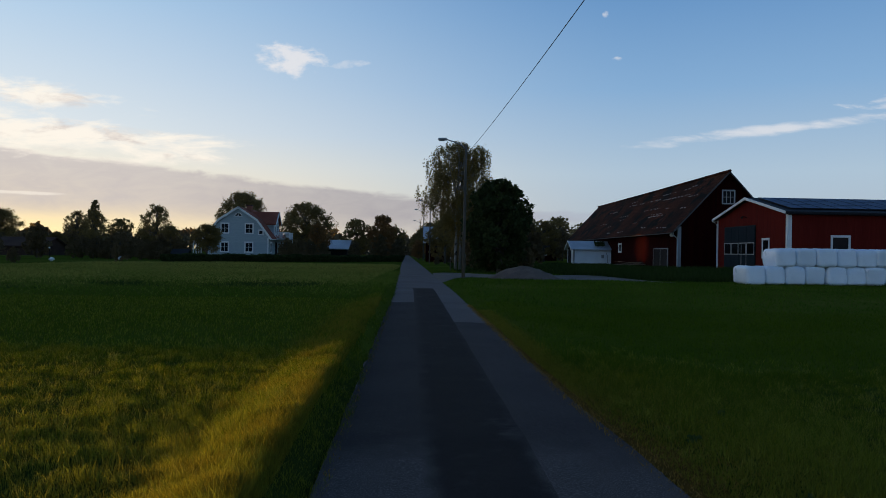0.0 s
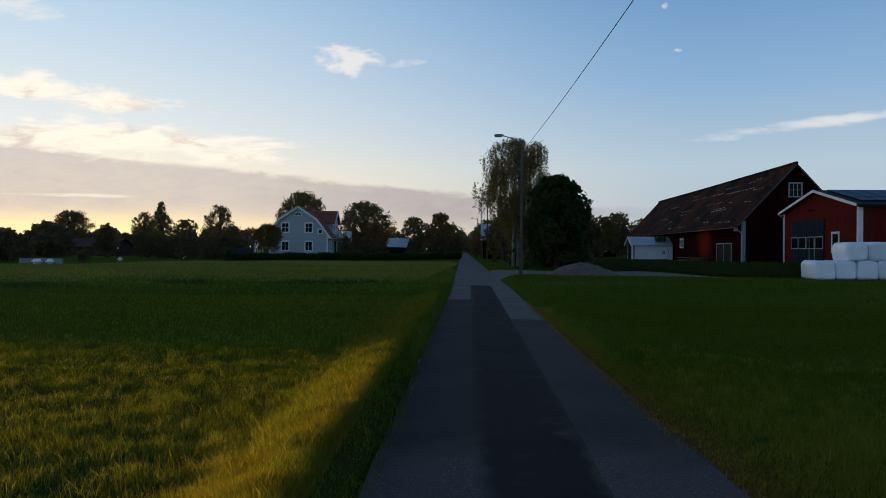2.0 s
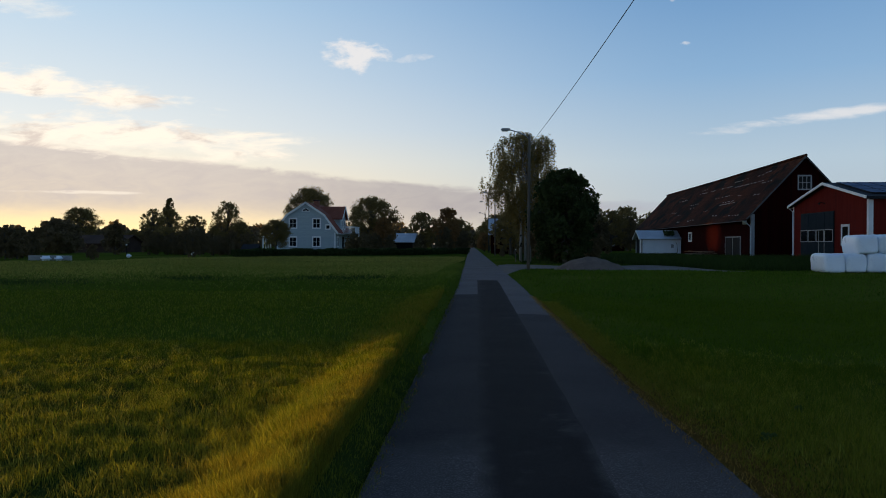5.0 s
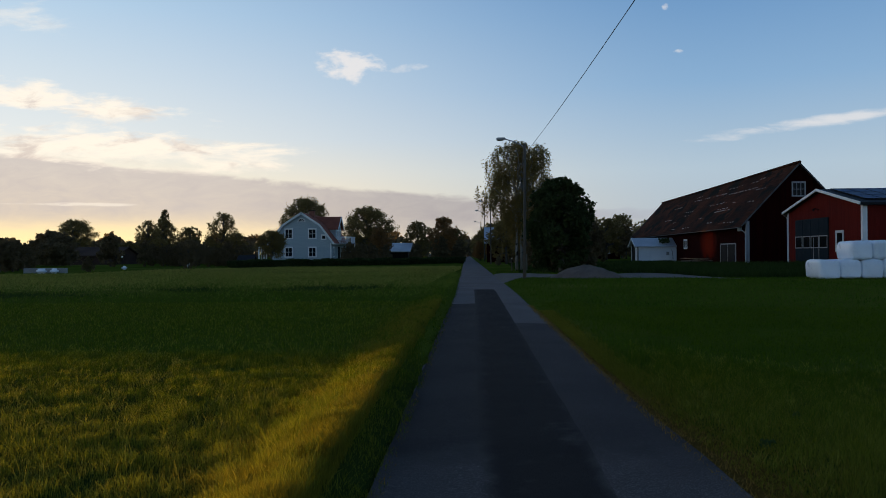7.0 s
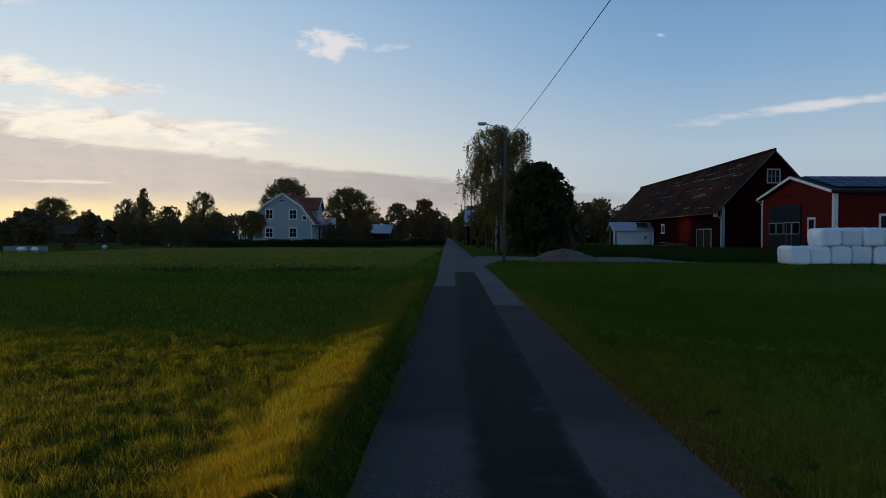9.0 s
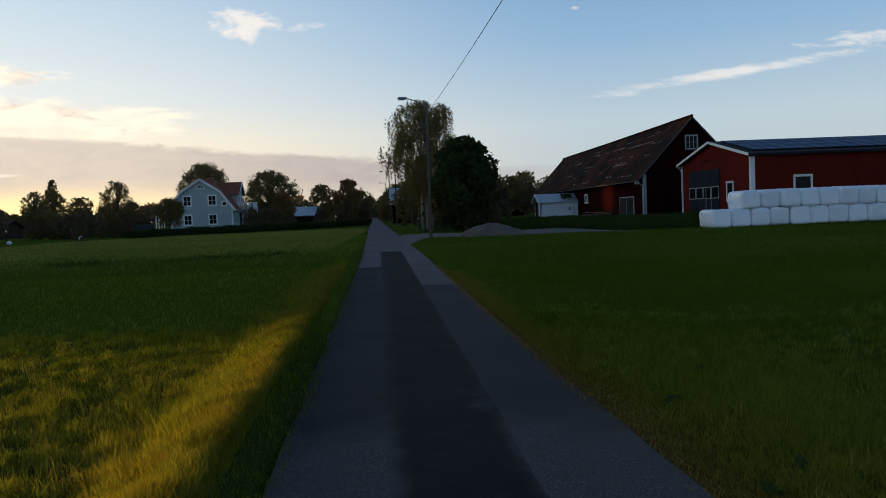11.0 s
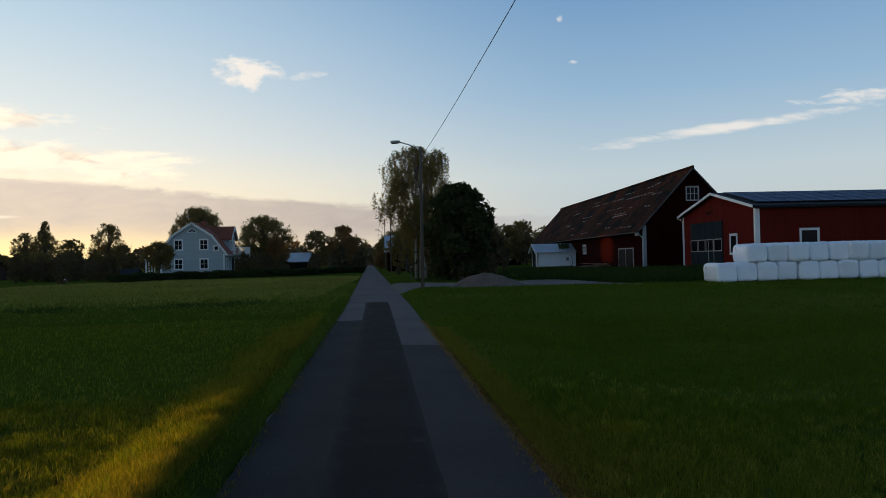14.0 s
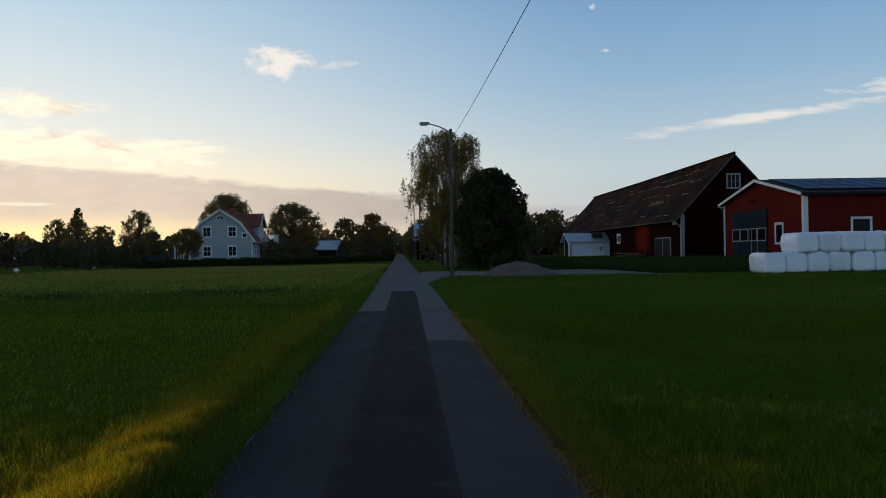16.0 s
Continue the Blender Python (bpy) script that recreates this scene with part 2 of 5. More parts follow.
M["bark"] = material("grey_bark", (0.09, 0.075, 0.06), (0.16, 0.14, 0.12), 2.0, 20.0, 0.9, 0.8, 25.0, stretch=(1, 1, 0.25))
M["birch_bark"] = material("birch_bark", (0.26, 0.25, 0.235), (0.36, 0.345, 0.33), 2.0, 20.0, 0.8, 0.5, 25.0, wear=(0.04, 0.035, 0.03), wear_scale=2.5, wear_lo=0.55, wear_hi=0.62)
M["leaf"] = material("tree_leaves", (0.190, 0.138, 0.050), (0.255, 0.180, 0.062), 0.8, 6.0, 0.6, 0, island_tint=0.3, translucent=0.45, spec=0.08, random_tint=0.35)
M["birch_leaf"] = material("birch_leaves", (0.175, 0.125, 0.036), (0.240, 0.160, 0.046), 0.8, 6.0, 0.6, 0, island_tint=0.35, translucent=0.35, spec=0.2)
M["dark_leaf"] = material("dense_dark_leaves", (0.034, 0.048, 0.016), (0.052, 0.066, 0.021), 0.8, 6.0, 0.7, 0, island_tint=0.3, translucent=0.25, spec=0.06)
M["shrub_leaf"] = material("garden_shrub_leaves", (0.120, 0.086, 0.044), (0.165, 0.118, 0.058), 0.8, 6.0, 0.6, 0, island_tint=0.3, translucent=0.3, spec=0.1)
M["rough_grass"] = material("rank_yard_grass", (0.022, 0.042, 0.009), (0.040, 0.060, 0.014), 0.3, 3.0, 0.6, 0, island_tint=0.4, translucent=0.35, world_space=True, spec=0.03)
M["rust_leaf"] = material("copper_leaves", (0.20, 0.105, 0.036), (0.28, 0.140, 0.046), 0.8, 6.0, 0.6, 0, island_tint=0.35, translucent=0.3, spec=0.2)
M["falu"] = material("falu_red_boards", (0.118, 0.013, 0.0095), (0.150, 0.0175, 0.012), 0.8, 8.0, 0.85, 0.6, 9.0, stretch=(5, 5, 0.15), wear=(0.085, 0.014, 0.010), wear_scale=0.5, wear_lo=0.55, wear_hi=0.8, spec=0.02)
# red taken down to near black: the barn wall's shade sits in the colour
M["falu_dark"] = material("weathered_shaded_red_boards", (0.018, 0.0022, 0.0020), (0.029, 0.0030, 0.0025), 0.6, 8.0, 0.9, 0.7, 9.0, stretch=(5, 5, 0.15), wear=(0.012, 0.0036, 0.0032), wear_scale=0.5, wear_lo=0.5, wear_hi=0.75, spec=0.015)
M["white"] = material("white_paint", (0.80, 0.79, 0.76), (0.74, 0.73, 0.70), 1.5, 20.0, 0.5, 0.1, 30.0, mottle=0.12)
M["trim"] = material("fresh_white_trim", (0.84, 0.83, 0.80), (0.80, 0.79, 0.76), 1.5, 3.0, 0.5, 0, spec=0.3, mottle=0.08)
M["house_wall"] = material("pale_blue_boards", (0.37, 0.435, 0.45), (0.43, 0.485, 0.495), 0.6, 10.0, 0.6, 0.3, 9.0, stretch=(0.2, 0.2, 6))
M["tile_red"] = material("red_roof_tiles", (0.24, 0.07, 0.042), (0.32, 0.10, 0.06), 0.7, 7.0, 0.8, 0.8, 12.0)
M["plinth"] = material("grey_plinth", (0.25, 0.25, 0.25), (0.33, 0.33, 0.32), 1.0, 20.0, 0.9, 0.4, 30.0)
M["glass"] = material("window_glass", (0.008, 0.010, 0.013), (0.011, 0.013, 0.016), 1.0, 2.0, 0.1, 0, spec=0.08)
M["barn_tile"] = material("mossy_clay_tiles", (0.030, 0.014, 0.010), (0.108, 0.036, 0.018), 0.42, 4.0, 0.95, 0.8, 9.0, stretch=(1, 0.55, 1), spec=0.03, wear=(0.012, 0.012, 0.011), wear_scale=0.5, wear_lo=0.49, wear_hi=0.60, mottle=0.7)
M["pale_tile"] = material("bare_lath", (0.40, 0.35, 0.30), (0.52, 0.46, 0.40), 3.0, 10.0, 0.9, 0.2, 20.0)
M["sheet"] = material("galvanised_sheet", (0.46, 0.48, 0.50), (0.55, 0.57, 0.59), 0.6, 9.0, 0.42, 0.15, 10.0, metal=0.4)
M["panel"] = material("solar_glass", (0.018, 0.042, 0.105), (0.024, 0.054, 0.135), 0.5, 3.0, 0.45, 0, spec=0.06)
M["dark_roof"] = material("black_roof_sheet", (0.014, 0.015, 0.018), (0.020, 0.021, 0.024), 0.7, 9.0, 0.75, 0.1, 10.0, spec=0.2)
M["door_grey"] = material("slate_door_paint", (0.018, 0.026, 0.032), (0.025, 0.034, 0.041), 1.0, 10.0, 0.75, 0.1, 20.0, spec=0.02)
M["film"] = material("white_bale_film", (0.76, 0.82, 0.88), (0.82, 0.87, 0.92), 1.2, 3.0, 0.30, 0.35, 5.0, spec=0.5, mottle=0.06)
M["pole"] = material("weathered_pole_wood", (0.10, 0.082, 0.066), (0.15, 0.125, 0.10), 1.5, 18.0, 0.85, 0.5, 20.0, stretch=(3, 3, 0.2))
M["steel"] = material("dull_galvanised_steel", (0.30, 0.31, 0.32), (0.38, 0.39, 0.40), 3.0, 20.0, 0.5, 0, metal=0.6)
M["cable"] = material("black_cable", (0.012, 0.012, 0.013), (0.016, 0.016, 0.017), 3.0, 20.0, 0.6, 0)
M["grey_board"] = material("faded_white_boards", (0.34, 0.33, 0.325), (0.44, 0.425, 0.415), 1.2, 14.0, 0.85, 0.3, 20.0, stretch=(3, 3, 0.3))
M["hedge"] = M["dark_leaf"]
M["brick"] = material("red_chimney_brick", (0.22, 0.085, 0.06), (0.28, 0.11, 0.075), 2.0, 14.0, 0.9, 0.5, 20.0)
M["dark_wood"] = material("dark_stained_boards", (0.016, 0.013, 0.012), (0.024, 0.019, 0.017), 0.8, 8.0, 0.85, 0.5, 9.0, stretch=(5, 5, 0.2))
M["dull"] = material("dull_grey_paint", (0.085, 0.082, 0.080), (0.13, 0.125, 0.12), 1.0, 12.0, 0.8, 0.2, 20.0)
M["brown_roof"] = material("brown_roofing", (0.060, 0.036, 0.028), (0.085, 0.052, 0.038), 0.5, 8.0, 0.9, 0.4, 12.0, spec=0.05)
# brown and lifted, so the sunset glare over the woods is in the colour
M["wood_leaf"] = material("glare_tinted_far_foliage", (0.100, 0.074, 0.040), (0.140, 0.100, 0.054), 0.05, 1.0, 0.8, 0, island_tint=0.3, translucent=0.2, world_space=True, spec=0.02)
M["weed_leaf"] = material("grey_green_weed", (0.055, 0.085, 0.022), (0.085, 0.115, 0.034), 4.0, 20.0, 0.7, 0, spec=0.08)
M["plank"] = material("grey_weathered_planks", (0.16, 0.13, 0.10), (0.24, 0.20, 0.16), 1.0, 14.0, 0.9, 0.4, 20.0, stretch=(4, 0.4, 4))
M["orange"] = material("orange_red_paint", (0.45, 0.10, 0.05), (0.5, 0.12, 0.06), 1.0, 8.0, 0.6, 0)
M["stone_white"] = material("whitewashed_masonry", (0.70, 0.72, 0.75), (0.78, 0.80, 0.82), 1.0, 12.0, 0.9, 0.4, 20.0, mottle=0.15)


# ---- mesh helpers ----
def mesh_object(name, bm, mat, smooth=False):
    me = bpy.data.meshes.new(name)
    bm.normal_update()
    bm.to_mesh(me)
    bm.free()
    if smooth:
        me.polygons.foreach_set("use_smooth", [True] * len(me.polygons))
    me.materials.append(mat)
    return new(name, me)


def part(name, bm, mat, parent, label="", smooth=False):
    ob = mesh_object(name, bm, mat, smooth)
    ob.parent = parent
    if label:
        tagged(ob, label)
    return ob


def thing(name, x, y, z, turn=0.0, label="", category="", group="", kind=""):
    ob = new(name)
    ob.empty_display_size = 0.2
    ob.matrix_basis = pose(x, y, z, 0, 0, turn)
    return tagged(ob, label, category, group, kind)


def box(bm, x0, x1, y0, y1, z0, z1, m=None):
    vs = [bm.verts.new(((x0, x1)[i & 1], (y0, y1)[i >> 1 & 1], (z0, z1)[i >> 2])) for i in range(8)]
    for f in ((0, 2, 3, 1), (4, 5, 7, 6), (0, 1, 5, 4), (2, 6, 7, 3), (0, 4, 6, 2), (1, 3, 7, 5)):
        bm.faces.new([vs[i] for i in f])
    if m is not None:
        bmesh.ops.transform(bm, matrix=m, verts=vs)
    return bm


def bevel_box(x0, x1, y0, y1, z0, z1, r=0.01, seg=1):
    bm = box(bmesh.new(), x0, x1, y0, y1, z0, z1)
    bmesh.ops.bevel(bm, geom=bm.edges[:], offset=r, segments=seg, affect="EDGES")
    return bm


def prism(bm, outline, axis, a0, a1):
    """Extrudes a closed outline of (across, z) pairs along axis 'x' or 'y' from a0 to a1."""
    put = (lambda p, a: (a, p[0], p[1])) if axis == "x" else (lambda p, a: (p[0], a, p[1]))
    lo = [bm.verts.new(put(p, a0)) for p in outline]
    hi = [bm.verts.new(put(p, a1)) for p in outline]
    k = len(outline)
    bm.faces.new(lo)
    bm.faces.new(hi[::-1])
    for i in range(k):
        bm.faces.new((lo[i], hi[i], hi[(i + 1) % k], lo[(i + 1) % k]))
    bmesh.ops.recalc_face_normals(bm, faces=bm.faces[:])
    return bm


def tube(bm, pts, radii, sides=8):
    """A tapered tube through points."""
    rings = []
    for i, p in enumerate(pts):
        p = Vector(p)
        a, b = Vector(pts[max(i - 1, 0)]), Vector(pts[min(i + 1, len(pts) - 1)])
        d = (b - a).normalized()
        s = d.orthogonal().normalized() if abs(d.z) > 0.9 else d.cross(Vector((0, 0, 1))).normalized()
        if abs(d.z) > 0.9:
            s = (Vector((1, 0, 0)) - d * d.x).normalized()
        t = d.cross(s)
        rings.append([bm.verts.new(p + radii[i] * (math.cos(k * 2 * math.pi / sides) * s + math.sin(k * 2 * math.pi / sides) * t)) for k in range(sides)])
    for r, q in zip(rings, rings[1:]):
        for k in range(sides):
            bm.faces.new((r[k], r[(k + 1) % sides], q[(k + 1) % sides], q[k]))
    bm.faces.new(rings[0][::-1])
    bm.faces.new(rings[-1])
    return bm


def smooth01(v, lo, hi):
    k = min(max((v - lo) / (hi - lo), 0.0), 1.0)
    return k * k * (3 - 2 * k)


# ---- the lie of the land ----
def road_x(y):
    return 1.24 - 0.027 * (max(y, -30) - 7.4) - 0.0085 * max(0.0, y - 30)


HALF = 1.03


def flare(y):
    """How much wider the asphalt runs on its right edge where the lane starts to broaden."""
    return 0.08 * (1 - smooth01(y, 7.8, 10.6))


def ground_z(x, y):
    yard = 0.28 * smooth01(y, 46, 60) * smooth01(x, 6, 18)
    off = abs(x - road_x(y)) - HALF
    verge = 0.06 * smooth01(off, 0.0, 0.8) if off > 0 else -0.03
    if x < road_x(y) and off > 0:
        crest = 0.198 * (1 + 0.16 * noise.noise(Vector((3.0, y * 0.75, 1.0))))
        mid = 0.28 + 0.16 * noise.noise(Vector((8.0, y * 0.6, 2.0)))
        verge += crest * math.exp(-((off - mid) / (0.15 if off < mid else 0.42)) ** 2) * smooth01(off, 0.0, 0.12) * (1 - smooth01(y, 26, 44)) * smooth01(y, -20, 0)
    if x > road_x(y):
        verge -= 0.24 * smooth01(off, 0.5, 3.2) * (1 - smooth01(y, 20, 36))
    if off > 0.3 and -5 < y < 40:
        # hummocks in the turf
        verge += (0.005 * noise.noise(Vector((x * 0.55, y * 0.85, 6.0))) + 0.006 * noise.noise(Vector((x * 1.7, y * 2.1, 7.0))) + 0.012 * noise.noise(Vector((x * 4.1, y * 4.6, 8.0)))) * smooth01(off, 0.3, 1.2) * (1 - smooth01(y, 28, 40)) * (1.0 if x < 1 else 0.1)
    near = 1.0 - smooth01(abs(y - 40), 60, 120)
    roll = 0.10 * noise.noise(Vector((x * 0.06, y * 0.06, 3.0))) * smooth01(off, 1, 8) * near
    yard -= 0.13 * smooth01(x, 9, 16) * smooth01(y, 34, 43) * (1 - smooth01(y, 47, 54))
    return yard + (verge if y < 230 else 0.0) + roll - 0.35 * smooth01(math.hypot(x, y), 400, 2500)


def grid_lines(segments):
    out = []
    for a, b, step in segments:
        k = max(1, round((b - a) / step))
        out += [a + (b - a) * i / k for i in range(k)]
    return out + [segments[-1][1]]


def build_ground():
    xs = grid_lines([(-3000, -400, 650), (-400, -120, 40), (-120, -20, 5), (-20, -9, 0.5), (-9, -3, 0.2), (-3, 3, 0.12), (3, 10, 0.2), (10, 20, 0.5), (20, 60, 2), (60, 160, 12), (160, 400, 40), (400, 3000, 650)])
    ys = grid_lines([(-1500, -100, 350), (-100, -20, 20), (-20, 4, 0.8), (4, 24, 0.2), (24, 36, 0.8), (36, 130, 2.5), (130, 400, 20), (400, 4400, 800)])
    verts = [(x, y, ground_z(x, y)) for y in ys for x in xs]
    w = len(xs)
    faces = [(j * w + i, j * w + i + 1, (j + 1) * w + i + 1, (j + 1) * w + i) for j in range(len(ys) - 1) for i in range(w - 1)]
    me = bpy.data.meshes.new("ground")
    me.from_pydata(verts, [], faces)
    me.polygons.foreach_set("use_smooth", [True] * len(faces))
    me.materials.append(M["ground"])
    tagged(new("ground", me), "flat meadow soil with short green grass", "ground", kind="structure")


def strip(name, y0, y1, left, right, z, mat, label, step=0.7, ragged=0.03, seed=0.0):
    """A thin sheet on the road from y0 to y1; left and right give its edges at y."""
    k = max(2, round((y1 - y0) / step))
    rows = []
    for i in range(k + 1):
        y = y0 + (y1 - y0) * i / k
        a0, b0 = left(y), right(y)
        a = left(y) + ragged * (noise.noise(Vector((seed, y * 1.3, 0))) + 0.5 * noise.noise(Vector((seed, y * 4.7, 2))))
        b = right(y) + ragged * (noise.noise(Vector((seed + 9, y * 1.3, 0))) + 0.5 * noise.noise(Vector((seed + 9, y * 4.7, 2))))
        sink = 0.006 if i in (0, k) and z > 0.021 else 0.0
        y += 0.12 * noise.noise(Vector((seed, i, 4))) if sink else 0.0
        z1 = z - sink
        rows.append([(v, y, z1 + 0.02 * (1 - ((v - road_x(y)) / HALF) ** 2)) for v in [a] + [a0 + (b0 - a0) * j / 10 for j in range(1, 10)] + [b]])
    bm = bmesh.new()
    vs = [[bm.verts.new(p) for p in r] for r in rows]
    for r, q in zip(vs, vs[1:]):
        for j in range(10):
            bm.faces.new((r[j], r[j + 1], q[j + 1], q[j]))
    # the flanks have their own corners, so that the top stays evenly shaded
    for j in (0, 10):
        rim = [(bm.verts.new(r[j]), bm.verts.new((r[j][0], r[j][1], r[j][2] - 0.05))) for r in rows]
        for (u0, u1), (w0, w1) in zip(rim, rim[1:]):
            bm.faces.new((u0, w0, w1, u1) if j == 0 else (u0, u1, w1, w0))
    ob = mesh_object(name, bm, mat, True)
    return tagged(ob, label, "road", kind="structure")


build_ground()
strip("road", -60, 420, lambda y: road_x(y) - HALF, lambda y: road_x(y) + HALF + flare(y), 0.02, M["asphalt_old"], "narrow worn grey asphalt lane through the meadow", 0.22, 0.06)
strip("road_patch_left", 5.0, 25.1, lambda y: road_x(y) - HALF - 0.01, lambda y: road_x(y) - 0.30, 0.0215, M["asphalt_mid"], "darker asphalt patch along the lane", ragged=0.04, seed=3)
strip("road_patch_right", 5.0, 19.1, lambda y: road_x(y) + 0.20, lambda y: road_x(y) + HALF + 0.01 + flare(y), 0.0215, M["asphalt_right"], "darker asphalt patch along the lane", ragged=0.04, seed=5)
strip("road_patch_middle", -50, 33.2, lambda y: road_x(y) - 0.40, lambda y: road_x(y) + 0.36, 0.0230, M["asphalt_new"], "almost black strip of fresh asphalt in the lane", ragged=0.03, seed=7)


# ---- buildings ----
def gable_roof(parent, axis, a0, a1, c, half, z_eave, z_ridge, over, thick, mat, name="roof", label=""):
    """Two slopes over a wall whose ridge runs along axis from a0 to a1 at the cross place c."""
    rise = (z_ridge - z_eave) / half
    for s in (-1, 1):
        w = half + over
        out = [(c, z_ridge), (c + s * w, z_ridge - rise * w), (c + s * w, z_ridge - rise * w + thick), (c, z_ridge + thick)]
        if s > 0:
            out = out[::-1]
        part(name, prism(bmesh.new(), out, axis, a0, a1), mat, parent, label)


def window(parent, face, u, z, w, h, place, casing=0.12, cols=2, rows=2, casing_mat=None, label=""):
    """A casement window on a wall. face: '-y' or '-x' or '+x', the side that it looks to; u: its middle along the wall; place: the wall's plane."""
    mat = casing_mat or M["white"]

    def bar(bm, u0, u1, z0, z1, d0, d1):
        if face == "-y":
            box(bm, u0, u1, place - d1, place - d0, z0, z1)
        elif face == "-x":
            box(bm, place - d1, place - d0, u0, u1, z0, z1)
        else:
            box(bm, place + d0, place + d1, u0, u1, z0, z1)
        return bm

    bm = bmesh.new()
    a, b, c, d = u - w / 2, u + w / 2, z - h / 2, z + h / 2
    bar(bm, a - casing, b + casing, d, d + casing * 1.2, 0.0, 0.07)
    bar(bm, a - casing, b + casing, c - casing, c, 0.0, 0.07)
    bar(bm, a - casing, a, c, d, 0.0, 0.06)
    bar(bm, b, b + casing, c, d, 0.0, 0.06)
    win = part("window", bm, mat, parent, label)
    pw, ph = w / cols, h / rows
    for i in range(cols):
        for j in range(rows):
            part("pane", bar(bmesh.new(), a + i * pw + 0.015, a + (i + 1) * pw - 0.015, c + j * ph + 0.015, c + (j + 1) * ph - 0.015, 0.004, 0.02), M["glass"], win)
    bm = bmesh.new()
    for i in range(1, cols):
        bar(bm, a + i * pw - 0.024, a + i * pw + 0.024, c, d, 0.0, 0.045)
    for j in range(1, rows):
        bar(bm, a, b, c + j * ph - 0.018, c + j * ph + 0.018, 0.0, 0.042)
    bar(bm, a, a + 0.03, c, d, 0.0, 0.04), bar(bm, b - 0.03, b, c, d, 0.0, 0.04)
    bar(bm, a, b, c, c + 0.03, 0.0, 0.038), bar(bm, a, b, d - 0.03, d, 0.0, 0.038)
    part("window_sash", bm, mat, win)
    return win


def board(parent, name, mat, *args, label=""):
    return part(name, box(bmesh.new(), *args), mat, parent, label)


def slope_bar(bm, axis, p, q, a0, a1, thick):
    """A straight board whose long edge runs from p to q, both (across, z), between a0 and a1 along axis."""
    d = Vector((q[0] - p[0], q[1] - p[1])).normalized()
    up = Vector((-d.y, d.x)) if d.x > 0 else Vector((d.y, -d.x))
    out = [p, q, (q[0] - up.x * thick, q[1] - up.y * thick), (p[0] - up.x * thick, p[1] - up.y * thick)]
    return prism(bm, out, axis, a0, a1)


def build_barn():
    x0, x1, y0, y1, zg = 22.25, 30.9, 72.4, 127.0, 0.22
    c, half, L = (x0 + x1) / 2, (x1 - x0) / 2, y1 - y0
    ze, zr = 3.85, 8.75
    barn = thing("barn", c, y0, zg, 0, "long weathered red timber barn, walls darkened for shade, with mossy tile roof", "barn")
    part("wall", prism(bmesh.new(), [(-half, -0.1), (half, -0.1), (half, ze), (0, zr - 0.2), (-half, ze)], "y", 0, L), M["falu_dark"], barn)
    part("plinth", box(bmesh.new(), -half - 0.06, half + 0.06, -0.06, L + 0.06, -0.6, -0.102), M["plinth"], barn)
    rise = (zr - 0.2 - ze) / half
    gable_roof(barn, "y", -0.35, L + 0.35, 0.0, half, ze, zr - 0.2, 0.55, 0.10, M["barn_tile"], label="brown clay tile roof with moss and slipped tiles")
    # lapped courses of tiles on the slope towards the lane
    rows_ = 24
    run = (half + 0.55) / rows_
    wob = random.Random(3)
    for i in range(rows_):
        bm = bmesh.new()
        a0, a1 = i * run - (0.06 if i else 0.0), (i + 1) * run
        z0, z1 = zr - 0.1 - rise * a0 + 0.004, zr - 0.1 - rise * a1 + 0.016
        cols = [-0.36 + (L + 0.72) * k / 60 for k in range(61)]
        lift = [0.012 * noise.noise(Vector((k * 0.7, i * 0.9, 3.0))) + wob.uniform(-0.004, 0.004) for k in range(61)]
        top = [bm.verts.new((-a0, y, z0 + d)) for y, d in zip(cols, lift)]
        low = [bm.verts.new((-a1, y, z1 + d)) for y, d in zip(cols, lift)]
        lip = [bm.verts.new((-a1 + 0.01, y, z1 - 0.03)) for y in cols]
        for k in range(60):
            bm.faces.new((top[k], low[k], low[k + 1], top[k + 1]))
            bm.faces.new((low[k], lip[k], lip[k + 1], low[k + 1]))
        bm.normal_update()
        part("tile_course", bm, M["barn_tile"], barn)
    part("ridge_cap", tube(bmesh.new(), [(0, -0.37, zr - 0.03), (0, L / 2, zr - 0.08), (0, L + 0.37, zr - 0.03)], [0.13] * 3, 8), M["barn_tile"], barn)
    w = half + 0.55
    for s in (-1, 1):
        part("bargeboard", slope_bar(bmesh.new(), "y", (0, zr - 0.06), (s * w, zr - 0.06 - rise * w), -0.40, -0.352, 0.11), M["dull"], barn)
    zl = ze - rise * 0.55
    part("gutter", tube(bmesh.new(), [(-w - 0.03, -0.35, zl - 0.02), (-w - 0.03, L + 0.3, zl - 0.02)], [0.045, 0.045], 6), M["dull"], barn)
    part("downpipe", tube(bmesh.new(), [(-w - 0.03, -0.1, zl - 0.06), (-half - 0.1, -0.12, zl - 0.55), (-half - 0.1, -0.12, -0.1)], [0.05] * 3, 8), M["sheet"], barn)
    board(barn, "corner_board", M["grey_board"], -half - 0.03, -half + 0.24, -0.04, -0.002, -0.1, ze - 0.05, label="faded white corner board")
    board(barn, "corner_board", M["grey_board"], -half - 0.04, -half - 0.002, -0.035, 0.30, -0.1, ze - 0.05, label="faded white corner board")
    window(barn, "-y", 0.02, 6.45, 1.0, 1.1, -0.002, 0.08, 3, 2, M["grey_board"], "weathered white casement window in the gable")
    window(barn, "-x", 21.6, 2.05, 1.25, 0.8, -half - 0.002, 0.13, 2, 1, None, "small white-framed window")
    # double doors in the long wall
    door = board(barn, "double_door", M["grey_board"], -half - 0.05, -half - 0.004, 2.9, 7.5, -0.1, 1.95)
